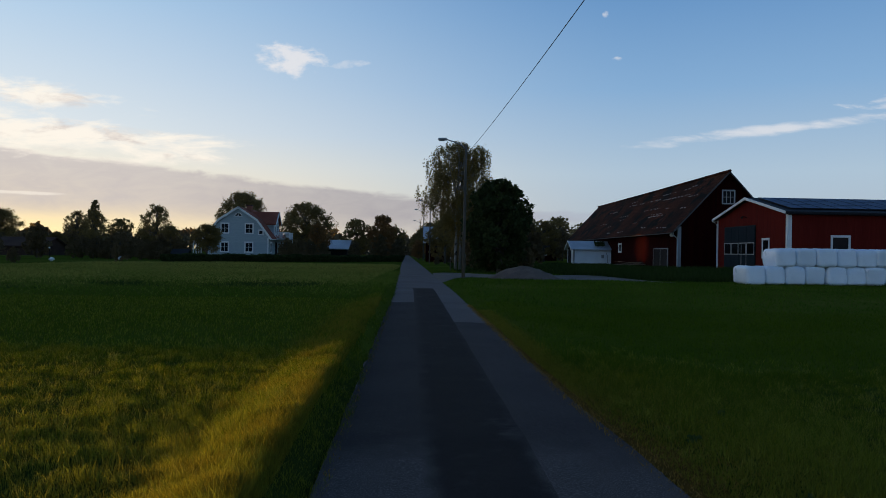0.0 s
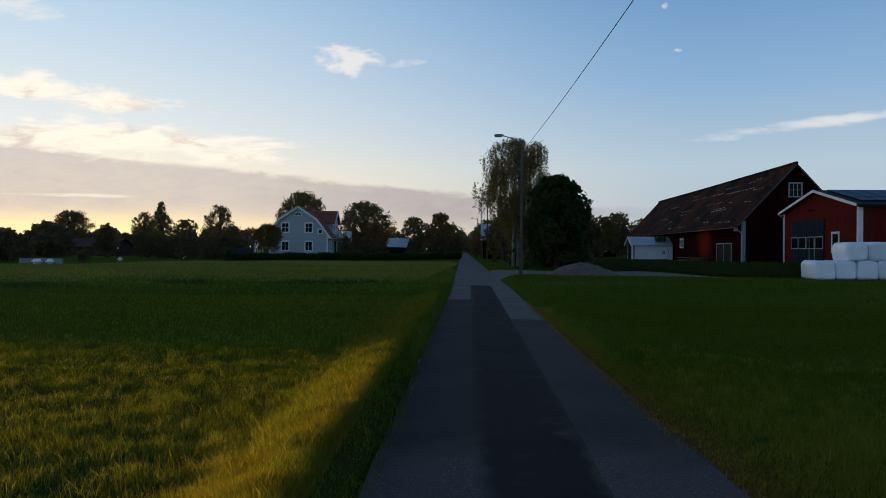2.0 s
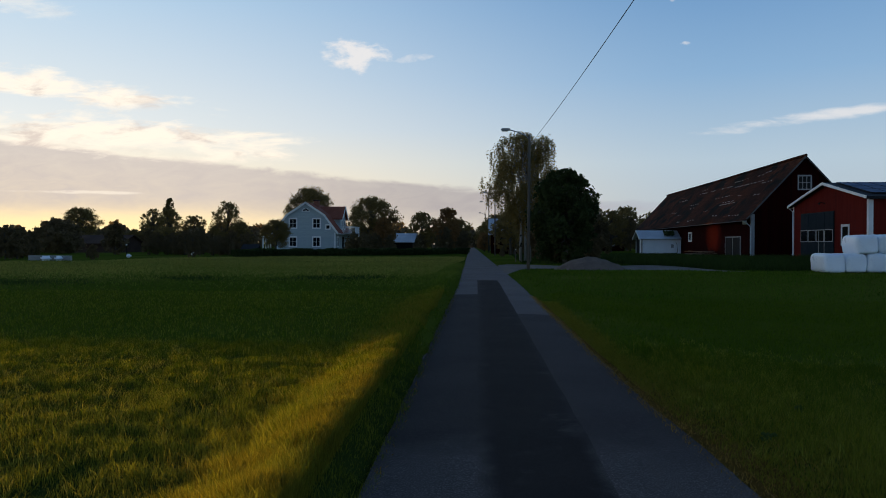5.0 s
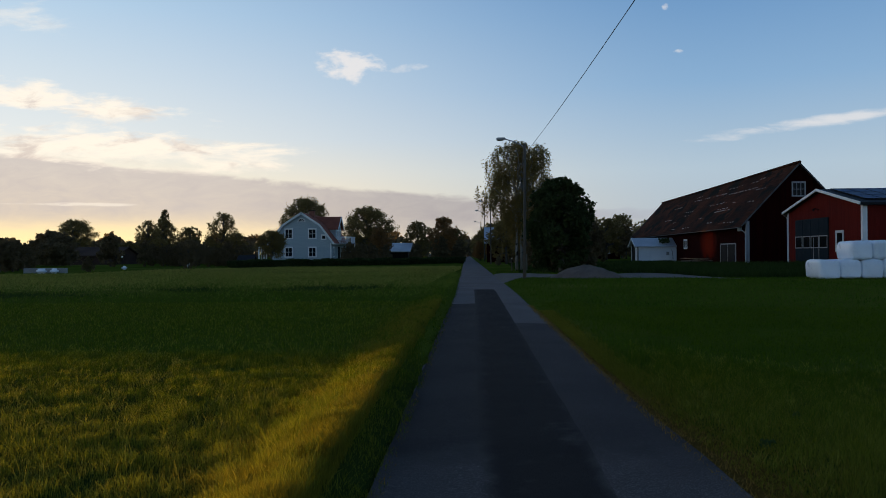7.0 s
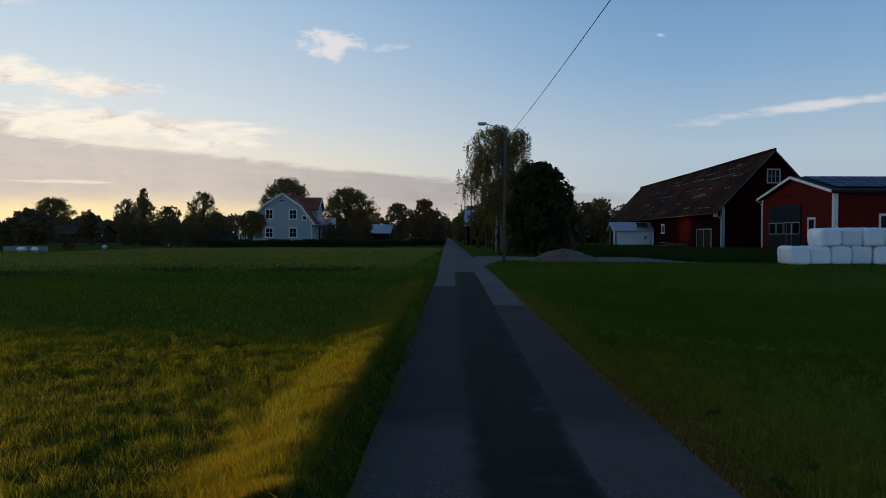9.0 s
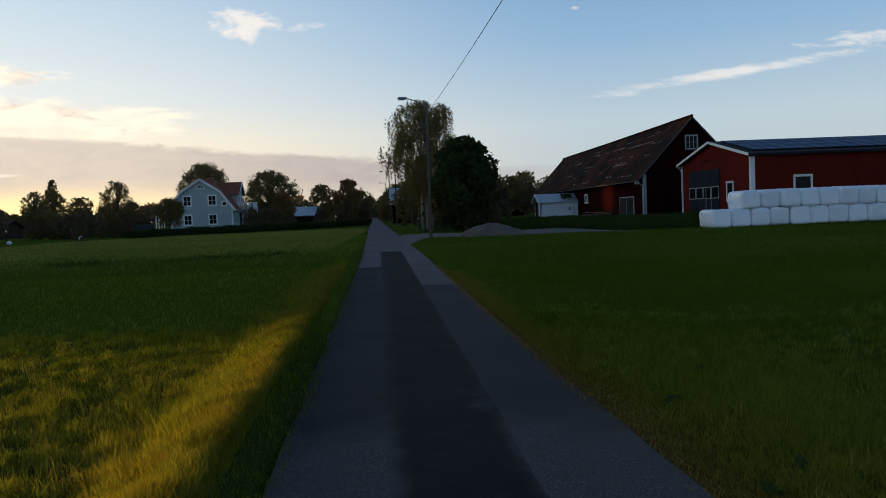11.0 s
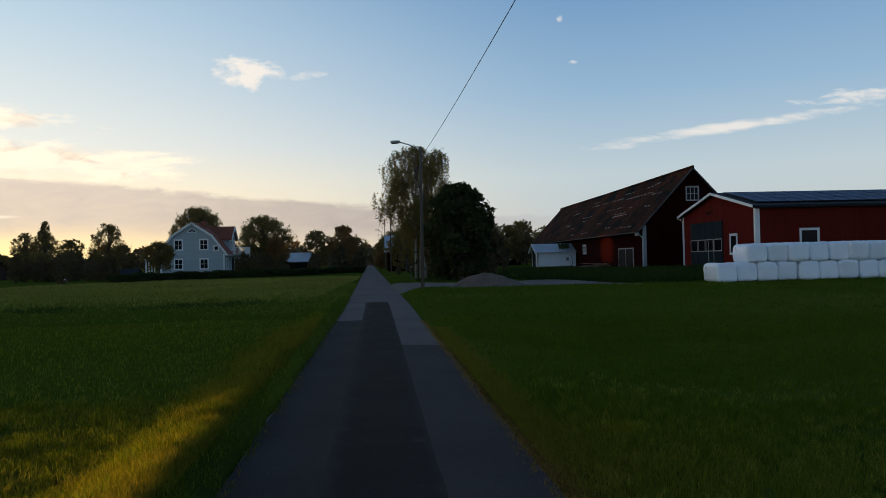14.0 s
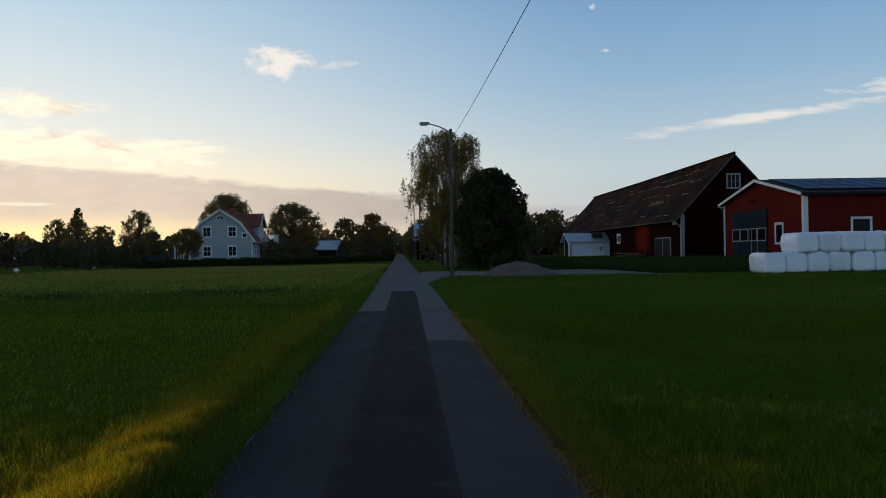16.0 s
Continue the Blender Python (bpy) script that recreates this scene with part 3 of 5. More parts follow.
    for a, b in ((3.0, 5.14), (5.26, 7.4)):
        part("door_leaf", box(bmesh.new(), -half - 0.085, -half - 0.052, a, b, -0.1, 1.85), M["dark_wood"], door, "dark plank door leaf")
    for a in (2.9, 5.16, 7.5):
        part("door_trim", box(bmesh.new(), -half - 0.10, -half - 0.087, a - 0.04, a + 0.04, -0.1, 1.95), M["grey_board"], door)
    # blocked opening and a box lamp near the corner
    board(barn, "hatch", M["dark_wood"], -half - 0.03, -half - 0.003, 27.0, 28.6, 0.3, 1.9)
    lampbox = part("wall_lamp", bevel_box(-half - 0.3, -half - 0.03, 1.2, 1.55, 2.95, 3.32, 0.03), M["white"], barn, "white box lamp on the wall")
    part("bracket", box(bmesh.new(), -half - 0.03, -half - 0.001, 1.3, 1.45, 3.0, 3.5), M["steel"], lampbox)
    # laid bare laths where tiles have slipped
    rnd = random.Random(8)
    nx, nz = -rise, 1.0
    k = math.hypot(nx, nz)
    for _ in range(34):
        start, row = rnd.choice((rnd.uniform(2, 14), rnd.uniform(5, 26), rnd.uniform(12, 40))), rnd.randint(3, 21) / 23
        for _ in range(rnd.randint(2, 7)):
            start += rnd.uniform(0.25, 1.2)
            f = row + rnd.uniform(-0.006, 0.006)
            px, pz = -f * w, zr - 0.1 - rise * f * w + 0.035
            ln, hw = rnd.uniform(0.10, 0.55), rnd.uniform(0.015, 0.045)
            bm = box(bmesh.new(), -hw, hw, -ln / 2, ln / 2, -0.01, 0.03)
            bm.transform(Matrix.Translation((px, start, pz)) @ Matrix.Rotation(-math.atan(rise), 4, "Y") @ Matrix.Rotation(rnd.uniform(-0.15, 0.15), 4, "Z"))
            part("slipped_tile", bm, M["pale_tile"] if rnd.random() < 0.8 else M["tile_red"], barn)


def build_red_hall():
    x0, y0, y1, L, zg = 23.2, 53.0, 65.4, 32.0, 0.2
    hall = thing("machine_hall", x0, (y0 + y1) / 2, zg, 0, "red timber machine hall with white trim and solar roof", "farm building")
    half, ze, zr = (y1 - y0) / 2, 4.08, 5.30
    part("wall", prism(bmesh.new(), [(-half, -0.05), (half, -0.05), (half, ze), (0, zr), (-half, ze)], "x", 0, L), M["falu"], hall)
    part("plinth", box(bmesh.new(), -0.04, L + 0.04, -half - 0.04, half + 0.04, -0.6, -0.052), M["plinth"], hall)
    over, th = 0.36, 0.15
    gable_roof(hall, "x", -0.3, L + 0.4, 0.0, half, ze, zr, over, th, M["dark_roof"], label="low black sheet roof")
    rise, w = (zr - ze) / half, half + over
    for s in (-1, 1):
        part("bargeboard", slope_bar(bmesh.new(), "x", (0, zr + 0.17), (s * w, zr + 0.17 - rise * w), -0.36, -0.304, 0.17), M["trim"], hall, "white bargeboard")
    zl = zr - rise * w
    part("fascia", box(bmesh.new(), -0.3, L + 0.4, -w - 0.03, -w - 0.003, zl + 0.03, zl + 0.14), M["dark_roof"], hall)
    part("soffit", box(bmesh.new(), -0.3, L + 0.4, -w, -half - 0.003, zl - 0.02, zl - 0.004), M["dark_roof"], hall)
    part("gutter", tube(bmesh.new(), [(-0.3, w + 0.06, zl + 0.02), (L, w + 0.06, zl + 0.02)], [0.07, 0.07], 6), M["white"], hall)
    part("downpipe", tube(bmesh.new(), [(-0.2, w + 0.06, zl), (-0.08, half - 0.1, zl - 0.3), (-0.06, half - 0.1, 0.0)], [0.05] * 3, 8), M["white"], hall)
    board(hall, "corner_board", M["white"], -0.035, -0.002, -half - 0.03, -half + 0.22, -0.05, ze + 0.0)
    board(hall, "corner_board", M["white"], -0.03, 0.24, -half - 0.035, -half - 0.002, -0.05, ze - 0.12)
    board(hall, "corner_board", M["white"], -0.035, -0.002, half - 0.16, half + 0.02, -0.05, ze)
    # folding door with a row of panes and a wicket
    dy0, dy1, dz = -1.25, 4.55, 3.50
    door = board(hall, "folding_door", M["dark_wood"], -0.03, -0.003, dy0, dy1, -0.05, dz, label="tall slate grey folding door with panes")
    n = 4
    step = (dy1 - dy0) / n
    for i in range(n):
        a, b = dy0 + i * step + 0.03, dy0 + (i + 1) * step - 0.03
        leaf = part("door_leaf", bevel_box(-0.085, -0.032, a, b, -0.04, dz - 0.05, 0.012), M["door_grey"], door)
        bm = bmesh.new()
        for zz in (1.42, 2.22):
            box(bm, -0.105, -0.087, a + 0.04, b - 0.04, zz, zz + 0.06)
        for yy in (a + 0.04, b - 0.10):
            box(bm, -0.103, -0.087, yy, yy + 0.06, 1.48, 2.22)
        part("pane_frame", bm, M["steel"], leaf)
        part("pane", box(bmesh.new(), -0.095, -0.087, a + 0.10, b - 0.10, 1.482, 2.218), M["glass"], leaf)
    part("wicket_frame", box(box(bmesh.new(), -0.11, -0.088, 0.17, 0.22, 0.0, 2.15), -0.11, -0.088, 1.10, 1.15, 0.0, 2.15), M["steel"], door)
    window(hall, "-x", -2.95, 1.85, 0.95, 1.15, -0.002, 0.10, 1, 1, None, "white-framed window")
    window(hall, "-y", 3.35, 2.05, 1.05, 1.10, -half - 0.002, 0.10, 1, 1, None, "white-framed window")
    window(hall, "-y", 12.0, 2.05, 1.05, 1.10, -half - 0.002, 0.10, 1, 1, None, "white-framed window")
    lamp = part("gable_lamp", tube(bmesh.new(), [(-0.002, 0.35, 4.05), (-0.3, 0.35, 4.15), (-0.42, 0.35, 4.0)], [0.03, 0.03, 0.1], 8), M["dark_wood"], hall)
    # solar panels in three rows
    ang = math.atan(rise)
    pl, pw = 1.72, 1.02
    me = bpy.data.meshes.new("solar_panel")
    bm = bevel_box(-pw / 2 + 0.01, pw / 2 - 0.01, -pl / 2 + 0.01, pl / 2 - 0.01, 0.0, 0.035, 0.004)
    bm.to_mesh(me)
    bm.free()
    me.materials.append(M["panel"])
    fr = bpy.data.meshes.new("panel_frame")
    bm = bmesh.new()
    for s in (-1, 1):
        box(bm, s * (pw / 2 - 0.012) - 0.012, s * (pw / 2 - 0.012) + 0.012, -pl / 2, pl / 2, -0.002, 0.042)
        box(bm, -pw / 2 + 0.024, pw / 2 - 0.024, s * (pl / 2 - 0.012) - 0.012, s * (pl / 2 - 0.012) + 0.012, -0.002, 0.041)
    bm.to_mesh(fr)
    bm.free()
    fr.materials.append(M["dark_roof"])
    for i in range(28):
        for j in range(3):
            d = 0.55 + pl / 2 + j * (pl + 0.03)
            o = new("solar_panel", me)
            o.parent = hall
            o.matrix_basis = Matrix.Translation((0.9 + i * (pw + 0.02), -d * math.cos(ang), zr + th - d * math.sin(ang) + 0.06)) @ Matrix.Rotation(ang, 4, "X")
            f = new("panel_frame", fr)
            f.parent = o


def build_house():
    cx, y0, L, half, zg = -25.7, 112.0, 11.0, 4.15, 0.08
    h = thing("villa", cx, y0, zg, 0, "pale blue two-storey wooden villa with red mansard roof", "house")
    ze, zk, zr, xk = 2.9, 5.25, 6.95, 2.55
    prof = [(-half, ze), (-xk, zk), (0, zr), (xk, zk), (half, ze)]
    part("wall", prism(bmesh.new(), [(-half, 0.45), (half, 0.45)] + prof[::-1], "y", 0, L), M["house_wall"], h)
    part("plinth", box(bmesh.new(), -half - 0.04, half + 0.04, -0.04, L + 0.04, -0.4, 0.448), M["plinth"], h)
    for s in (-1, 1):
        low = (s * (half + 0.42), ze - 0.22)
        part("roof", prism(bmesh.new(), [(s * (xk + 0.0), zk), low, (low[0] + s * 0.12, low[1] + 0.05), (s * (xk + 0.13), zk + 0.1)], "y", -0.3, L + 0.3), M["tile_red"], h, "steep red tile slope")
        part("roof", prism(bmesh.new(), [(0, zr), (s * xk, zk), (s * (xk + 0.13), zk + 0.1), (0, zr + 0.15)], "y", -0.3, L + 0.3), M["tile_red"], h, "upper red tile slope")
        bm = slope_bar(bmesh.new(), "y", (0, zr + 0.17), (s * (xk + 0.14), zk + 0.12), -0.38, -0.303, 0.26)
        slope_bar(bm, "y", (s * (xk + 0.14), zk + 0.12), (low[0] + s * 0.12, low[1] + 0.05), -0.378, -0.305, 0.26)
        part("bargeboard", bm, M["white"], h, "white bargeboard following the mansard")
        a, b = sorted((s * (half - 0.16), s * (half + 0.03)))
        board(h, "corner_board", M["white"], a, b, -0.035, -0.002, 0.45, ze - 0.05)
        part("gutter", tube(bmesh.new(), [(low[0] + s * 0.14, -0.3, low[1]), (low[0] + s * 0.14, L + 0.3, low[1])], [0.06, 0.06], 6), M["white"], h)
    for u, z in ((-1.8, 4.12), (1.5, 4.12), (-1.8, 1.58), (1.5, 1.58)):
        window(h, "-y", u, z, 0.95, 1.22, -0.002, 0.13, 2, 2, None)
    for u in (-3.3, 3.1):
        window(h, "-y", u, 3.62, 0.5, 0.5, -0.002, 0.12, 1, 1, None, "small square window")
    # half-round attic window
    bm = bmesh.new()
    arc = [(0.42 * math.cos(a), 5.82 + 0.36 * math.sin(a)) for a in np.linspace(0, math.pi, 13)]
    prism(bm, [(0.62, 5.74), (-0.62, 5.74)][::-1] + [(p[0] * 1.25, 5.82 + (p[1] - 5.82) * 1.25) for p in arc], "y", -0.05, -0.002)
    fan = part("attic_window", bm, M["white"], h, "half-round attic window")
    part("pane", prism(bmesh.new(), arc, "y", -0.062, -0.052), M["glass"], fan)
    bm = bmesh.new()
    for a in (50, 90, 130):
        slope_bar(bm, "y", (0.0, 5.83), (0.4 * math.cos(radians(a)) + 1e-4, 5.82 + 0.34 * math.sin(radians(a))), -0.07, -0.063, 0.04)
    part("glazing_bar", bm, M["white"], fan)
    # cross gable over the entrance
    for s in (1,):
        yc, hw, zt, ze2 = 5.3, 1.9, 6.55, 5.0
        xa, xb = sorted((s * 1.0, s * half))
        bm = prism(bmesh.new(), [(yc - hw, 2.7), (yc + hw, 2.7), (yc + hw, ze2), (yc, zt), (yc - hw, ze2)], "x", xa, xb)
        part("cross_gable", bm, M["house_wall"], h)
        rr = (zt - ze2) / hw
        xa, xb = sorted((s * 0.2, s * (half + 0.35)))
        for q in (-1, 1):
            out = [(yc, zt), (yc + q * (hw + 0.3), zt - rr * (hw + 0.3)), (yc + q * (hw + 0.3), zt - rr * (hw + 0.3) + 0.13), (yc, zt + 0.15)]
            part("roof", prism(bmesh.new(), out if q < 0 else out[::-1], "x", xa, xb), M["tile_red"], h)
            xe = s * (half + 0.35)
            p0, p1 = sorted((xe + s * 0.004, xe + s * 0.07))
            part("bargeboard", slope_bar(bmesh.new(), "x", (yc, zt + 0.17), (yc + q * (hw + 0.3), zt + 0.17 - rr * (hw + 0.3)), p0, p1, 0.24), M["white"], h)
        face = "+x" if s > 0 else "-x"
        for u in (yc - 0.8, yc + 0.8):
            window(h, face, u, 4.05, 0.75, 1.2, s * (half + 0.002), 0.11, 2, 2, None)
    # entrance porch with balcony
    bx0, bx1, by0, by1, bz = half + 0.003, half + 2.1, 3.4, 7.2, 2.75
    part("balcony_floor", box(bmesh.new(), bx0, bx1, by0, by1, bz, bz + 0.16), M["grey_board"], h)
    for px in (bx1 - 0.1,):
        for py in (by0 + 0.1, by1 - 0.1):
            part("porch_post", bevel_box(px - 0.07, px + 0.07, py - 0.07, py + 0.07, -0.2, bz, 0.01), M["white"], h)
    rail = part("railing", box(box(box(bmesh.new(), bx0, bx1, by0, by0 + 0.05, bz + 0.95, bz + 1.02), bx0, bx1, by1 - 0.05, by1, bz + 0.95, bz + 1.02), bx1 - 0.05, bx1, by0 + 0.05, by1 - 0.05, bz + 0.951, bz + 1.021), M["white"], h)
    for i in range(12):
        x = bx0 + 0.1 + i * 0.165
        part("baluster", box(bmesh.new(), x, x + 0.06, by0 + 0.01, by0 + 0.04, bz + 0.16, bz + 0.95), M["white"], rail)
    for i in range(21):
        y = by0 + 0.1 + i * 0.17
        part("baluster", box(bmesh.new(), bx1 - 0.04, bx1 - 0.01, y, y + 0.06, bz + 0.16, bz + 0.95), M["white"], rail)
    window(h, "+x", 1.6, 1.6, 0.9, 1.2, half + 0.002, 0.12, 2, 2, None)
    part("front_door", box(bmesh.new(), half + 0.004, half + 0.07, 4.7, 5.7, 0.3, 2.35), M["dark_wood"], h)
    part("steps", box(box(bmesh.new(), half + 0.1, half + 1.6, 4.3, 6.1, -0.3, 0.28), half + 1.6, half + 1.95, 4.3, 6.1, -0.3, 0.1), M["plinth"], h)
    # veranda on the garden side
    vx = -half - 2.2
    part("veranda_roof", box(bmesh.new(), vx - 0.2, -half - 0.003, 1.0, 5.0, 2.25, 2.38), M["white"], h)
    for py in (1.15, 2.4, 3.6, 4.85):
        part("veranda_post", bevel_box(vx - 0.08, vx + 0.08, py - 0.08, py + 0.08, -0.2, 2.25, 0.01), M["white"], h)
    chim = part("chimney", bevel_box(0.25, 0.95, 3.6, 4.3, 5.9, 7.45, 0.01), M["brick"], h, "red brick chimney")
    part("chimney_cap", box(bmesh.new(), 0.18, 1.02, 3.53, 4.37, 7.452, 7.54), M["dark_roof"], chim)


def build_shed():
    """White-fronted lean building against the long barn wall."""
    x0, x1, y0, y1 = 17.75, 22.2, 98.0, 102.4
    sh = thing("small_shed", x0, y0, 0.2, 0, "small white shed with galvanised sheet roof", "shed")
    w, d, ze, zr = x1 - x0 - 0.08, y1 - y0, 1.95, 2.85
    part("wall", prism(bmesh.new(), [(0, -0.3), (d, -0.3), (d, ze), (d / 2, zr), (0, ze)], "x", 0, w), M["stone_white"], sh)
    part("gable_boards", prism(bmesh.new(), [(0.02, -0.1), (d - 0.02, -0.1), (d - 0.02, ze), (d / 2, zr - 0.01), (0.02, ze)], "x", -0.05, -0.003), M["dark_wood"], sh)
    gable_roof(sh, "x", -0.45, w, d / 2, d / 2, ze, zr, 0.3, 0.06, M["sheet"])
    for yy in (-0.03, d - 0.14):
        board(sh, "corner_board", M["white"], -0.085, -0.053, yy, yy + 0.2, -0.2, ze)
    for q in (-1, 1):
        r = (zr - ze) / (d / 2)
        part("bargeboard", slope_bar(bmesh.new(), "x", (d / 2, zr + 0.07), (d / 2 + q * (d / 2 + 0.3), zr + 0.07 - r * (d / 2 + 0.3)), -0.51, -0.453, 0.16), M["white"], sh)
    part("shed_door", box(bmesh.new(), -0.09, -0.053, 0.75, 1.75, -0.1, 1.85), M["white"], sh, "white plank door")
    part("wall_box", bevel_box(3.2, 3.5, -0.16, -0.003, 0.85, 1.25, 0.02), M["steel"], sh)


build_barn()
build_red_hall()
build_house()
build_shed()


def simple_house(name, x, y, w, d, ze, zr, wall, roof, axis, label, wins=(), chimney=False):
    h = thing(name, x, y, ground_z(x, y) - 0.02, 0, label, "house")
    if axis == "x":
        part("wall", prism(bmesh.new(), [(0, -0.3), (d, -0.3), (d, ze), (d / 2, zr), (0, ze)], "x", -w / 2, w / 2), wall, h)
        gable_roof(h, "x", -w / 2 - 0.4, w / 2 + 0.4, d / 2, d / 2, ze, zr, 0.5, 0.12, roof)
    else:
        part("wall", prism(bmesh.new(), [(-w / 2, -0.3), (w / 2, -0.3), (w / 2, ze), (0, zr), (-w / 2, ze)], "y", 0, d), wall, h)
        gable_roof(h, "y", -0.4, d + 0.4, 0, w / 2, ze, zr, 0.5, 0.12, roof)
    for u, z, ww, hh in wins:
        window(h, "-y", u, z, ww, hh, -0.002, 0.1, 2, 2, None)
    if chimney:
        part("chimney", bevel_box(-0.3, 0.3, d / 2 - 0.3, d / 2 + 0.3, zr - 0.4, zr + 0.8, 0.01), M["brick"], h)
    return h


simple_house("bungalow", -16.6, 134, 6.6, 8.0, 1.75, 3.05, M["dark_wood"], M["sheet"], "x", "low dark bungalow with pale sheet metal roof")
simple_house("cottage", 19.0, 136, 5.0, 6.0, 2.3, 3.7, M["falu_dark"], M["dark_roof"], "x", "small dark red cottage among the trees", ((0.2, 1.45, 1.1, 1.0),), True)
simple_house("roadside_house", 3.0, 117, 6.4, 7.0, 3.0, 5.0, M["falu_dark"], M["sheet"], "x", "red roadside house with pale sheet metal roof")
simple_house("outbuilding", -60.2, 112, 16.0, 7.0, 1.35, 2.45, M["brown_roof"], M["brown_roof"], "x", "low dark timber outbuilding at the field's edge")
simple_house("playhouse", -26.3, 89, 1.1, 1.0, 0.75, 1.1, M["orange"], M["dark_roof"], "x", "small orange-red playhouse in the garden")


def bale_mesh():
    bm = bmesh.new()
    bmesh.ops.create_cube(bm, size=1.0)
    bmesh.ops.scale(bm, vec=(1.05, 2.05, 1.0), verts=bm.verts)
    bmesh.ops.bevel(bm, geom=bm.edges[:], offset=0.21, segments=5, affect="EDGES", profile=0.55)
    bmesh.ops.subdivide_edges(bm, edges=[e for e in bm.edges if e.calc_length() > 0.4], cuts=3, use_grid_fill=True)
    for v in bm.verts:
        v.co.x *= 1 + 0.04 * (1 - (v.co.z / 0.5) ** 2) + 0.03 * v.co.z
        v.co.y *= 1 + 0.05 * v.co.z
        v.co += 0.045 * noise.noise_vector(v.co * 2.1) + 0.012 * noise.noise_vector(v.co * 7.0)
    return bm


def build_bales():
    meshes = []
    for i in range(4):
        noise.seed_set(i + 3)
        bm = bale_mesh()
        me = bpy.data.meshes.new("bale")
        bm.to_mesh(me)
        bm.free()
        me.polygons.foreach_set("use_smooth", [True] * len(me.polygons))
        me.materials.append(M["film"])
        meshes.append(me)
    noise.seed_set(1)
    rnd = random.Random(4)
    lab = "silage bale wrapped in glossy white plastic film"
    for row, x0, z, count in ((0, 18.12, 0.50, 13), (1, 19.76, 1.46, 11)):
        for i in range(count):
            b = new("wrapped_bale", meshes[(i + row) % 4])
            x = x0 + i * 1.075 + rnd.uniform(-0.03, 0.03)
            b.matrix_basis = pose(x, 46.3 + rnd.uniform(-0.06, 0.06), z + ground_z(x, 46.3), rnd.choice((0, 180)), rnd.uniform(-1.5, 1.5), rnd.uniform(-2, 2))
            tagged(b, lab, "bale", "stack of wrapped bales")


build_bales()


# ---- street lamps and the wire ----
def lamp_mesh(h, arm):
    lamp = thing("street_lamp", 0, 0, 0, 0, "wooden pole street lamp with grey steel arm", "street lamp", "lamps along the lane")
    part("pole", tube(bmesh.new(), [(0, 0, -0.3), (0, 0, h * 0.5), (0, 0, h)], [0.09, 0.075, 0.062], 12), M["pole"], lamp, smooth=True)
    part("arm", tube(bmesh.new(), [(0.02, 0, h - 0.25), (-0.2, 0, h - 0.05), (-0.55, 0, h + 0.12), (-arm, 0, h + 0.27)], [0.03, 0.03, 0.028, 0.026], 8), M["steel"], lamp, smooth=True)
    bm = bevel_box(-arm - 0.42, -arm + 0.08, -0.11, 0.11, h + 0.21, h + 0.34, 0.04, 2)
    part("lamp_head", bm, M["steel"], lamp)
    part("lamp_glass", bevel_box(-arm - 0.38, -arm - 0.05, -0.085, 0.085, h + 0.185, h + 0.21, 0.01), M["glass"], lamp)
    return lamp


first_lamp = lamp_mesh(7.06, 1.06)
first_lamp.matrix_basis = pose(2.46, 44.7, 0, 0, 0.3, -4)
for x, y, r in ((4.91, -22.05, 0), (0.45, 100, 0), (-0.7, 131, 3), (-2.0, 176, 0)):
    more = copy_thing(first_lamp, pose(x, y, 0, 0, 0, r))
    more.scale.z = 1.12 if y > 120 else (1.05 if y > 90 else 1.0)


def build_wire():
    a, b = Vector((2.52, 44.65, 6.55)), Vector((4.83, -22, 6.45))
    pts = [a.lerp(b, i / 40) - Vector((0, 0, 4 * 0.6 * (i / 40) * (1 - i / 40))) for i in range(41)]
    ob = mesh_object("overhead_wire", tube(bmesh.new(), pts, [0.0092] * 41, 6), M["cable"])
    tagged(ob, "black overhead cable strung from the wooden lamp pole", "cable")


build_wire()


# ---- trees ----
def leaf_mesh(name, centres, sizes, mat, rnd, squash=0.75):
    """Many small bent leaf clumps: two triangles each, turned at random."""
    k = len(centres)
    c = np.repeat(np.array(centres), 4, axis=0)
    a = rnd.normal(size=(k, 3))
    a /= np.linalg.norm(a, axis=1)[:, None]
    b = rnd.normal(size=(k, 3))
    b -= a * (a * b).sum(1)[:, None]
    b /= np.linalg.norm(b, axis=1)[:, None]
    n = np.cross(a, b)
    s = np.array(sizes)[:, None]
    v = np.stack([a * s, b * s * squash + n * s * 0.25, -a * s, -b * s * squash + n * s * 0.25], axis=1).reshape(-1, 3) + c
    me = bpy.data.meshes.new(name)
    me.from_pydata(v.tolist(), [], [(4 * i, 4 * i + 1, 4 * i + 2, 4 * i + 3) for i in range(k)])
    me.materials.append(mat)
    return me


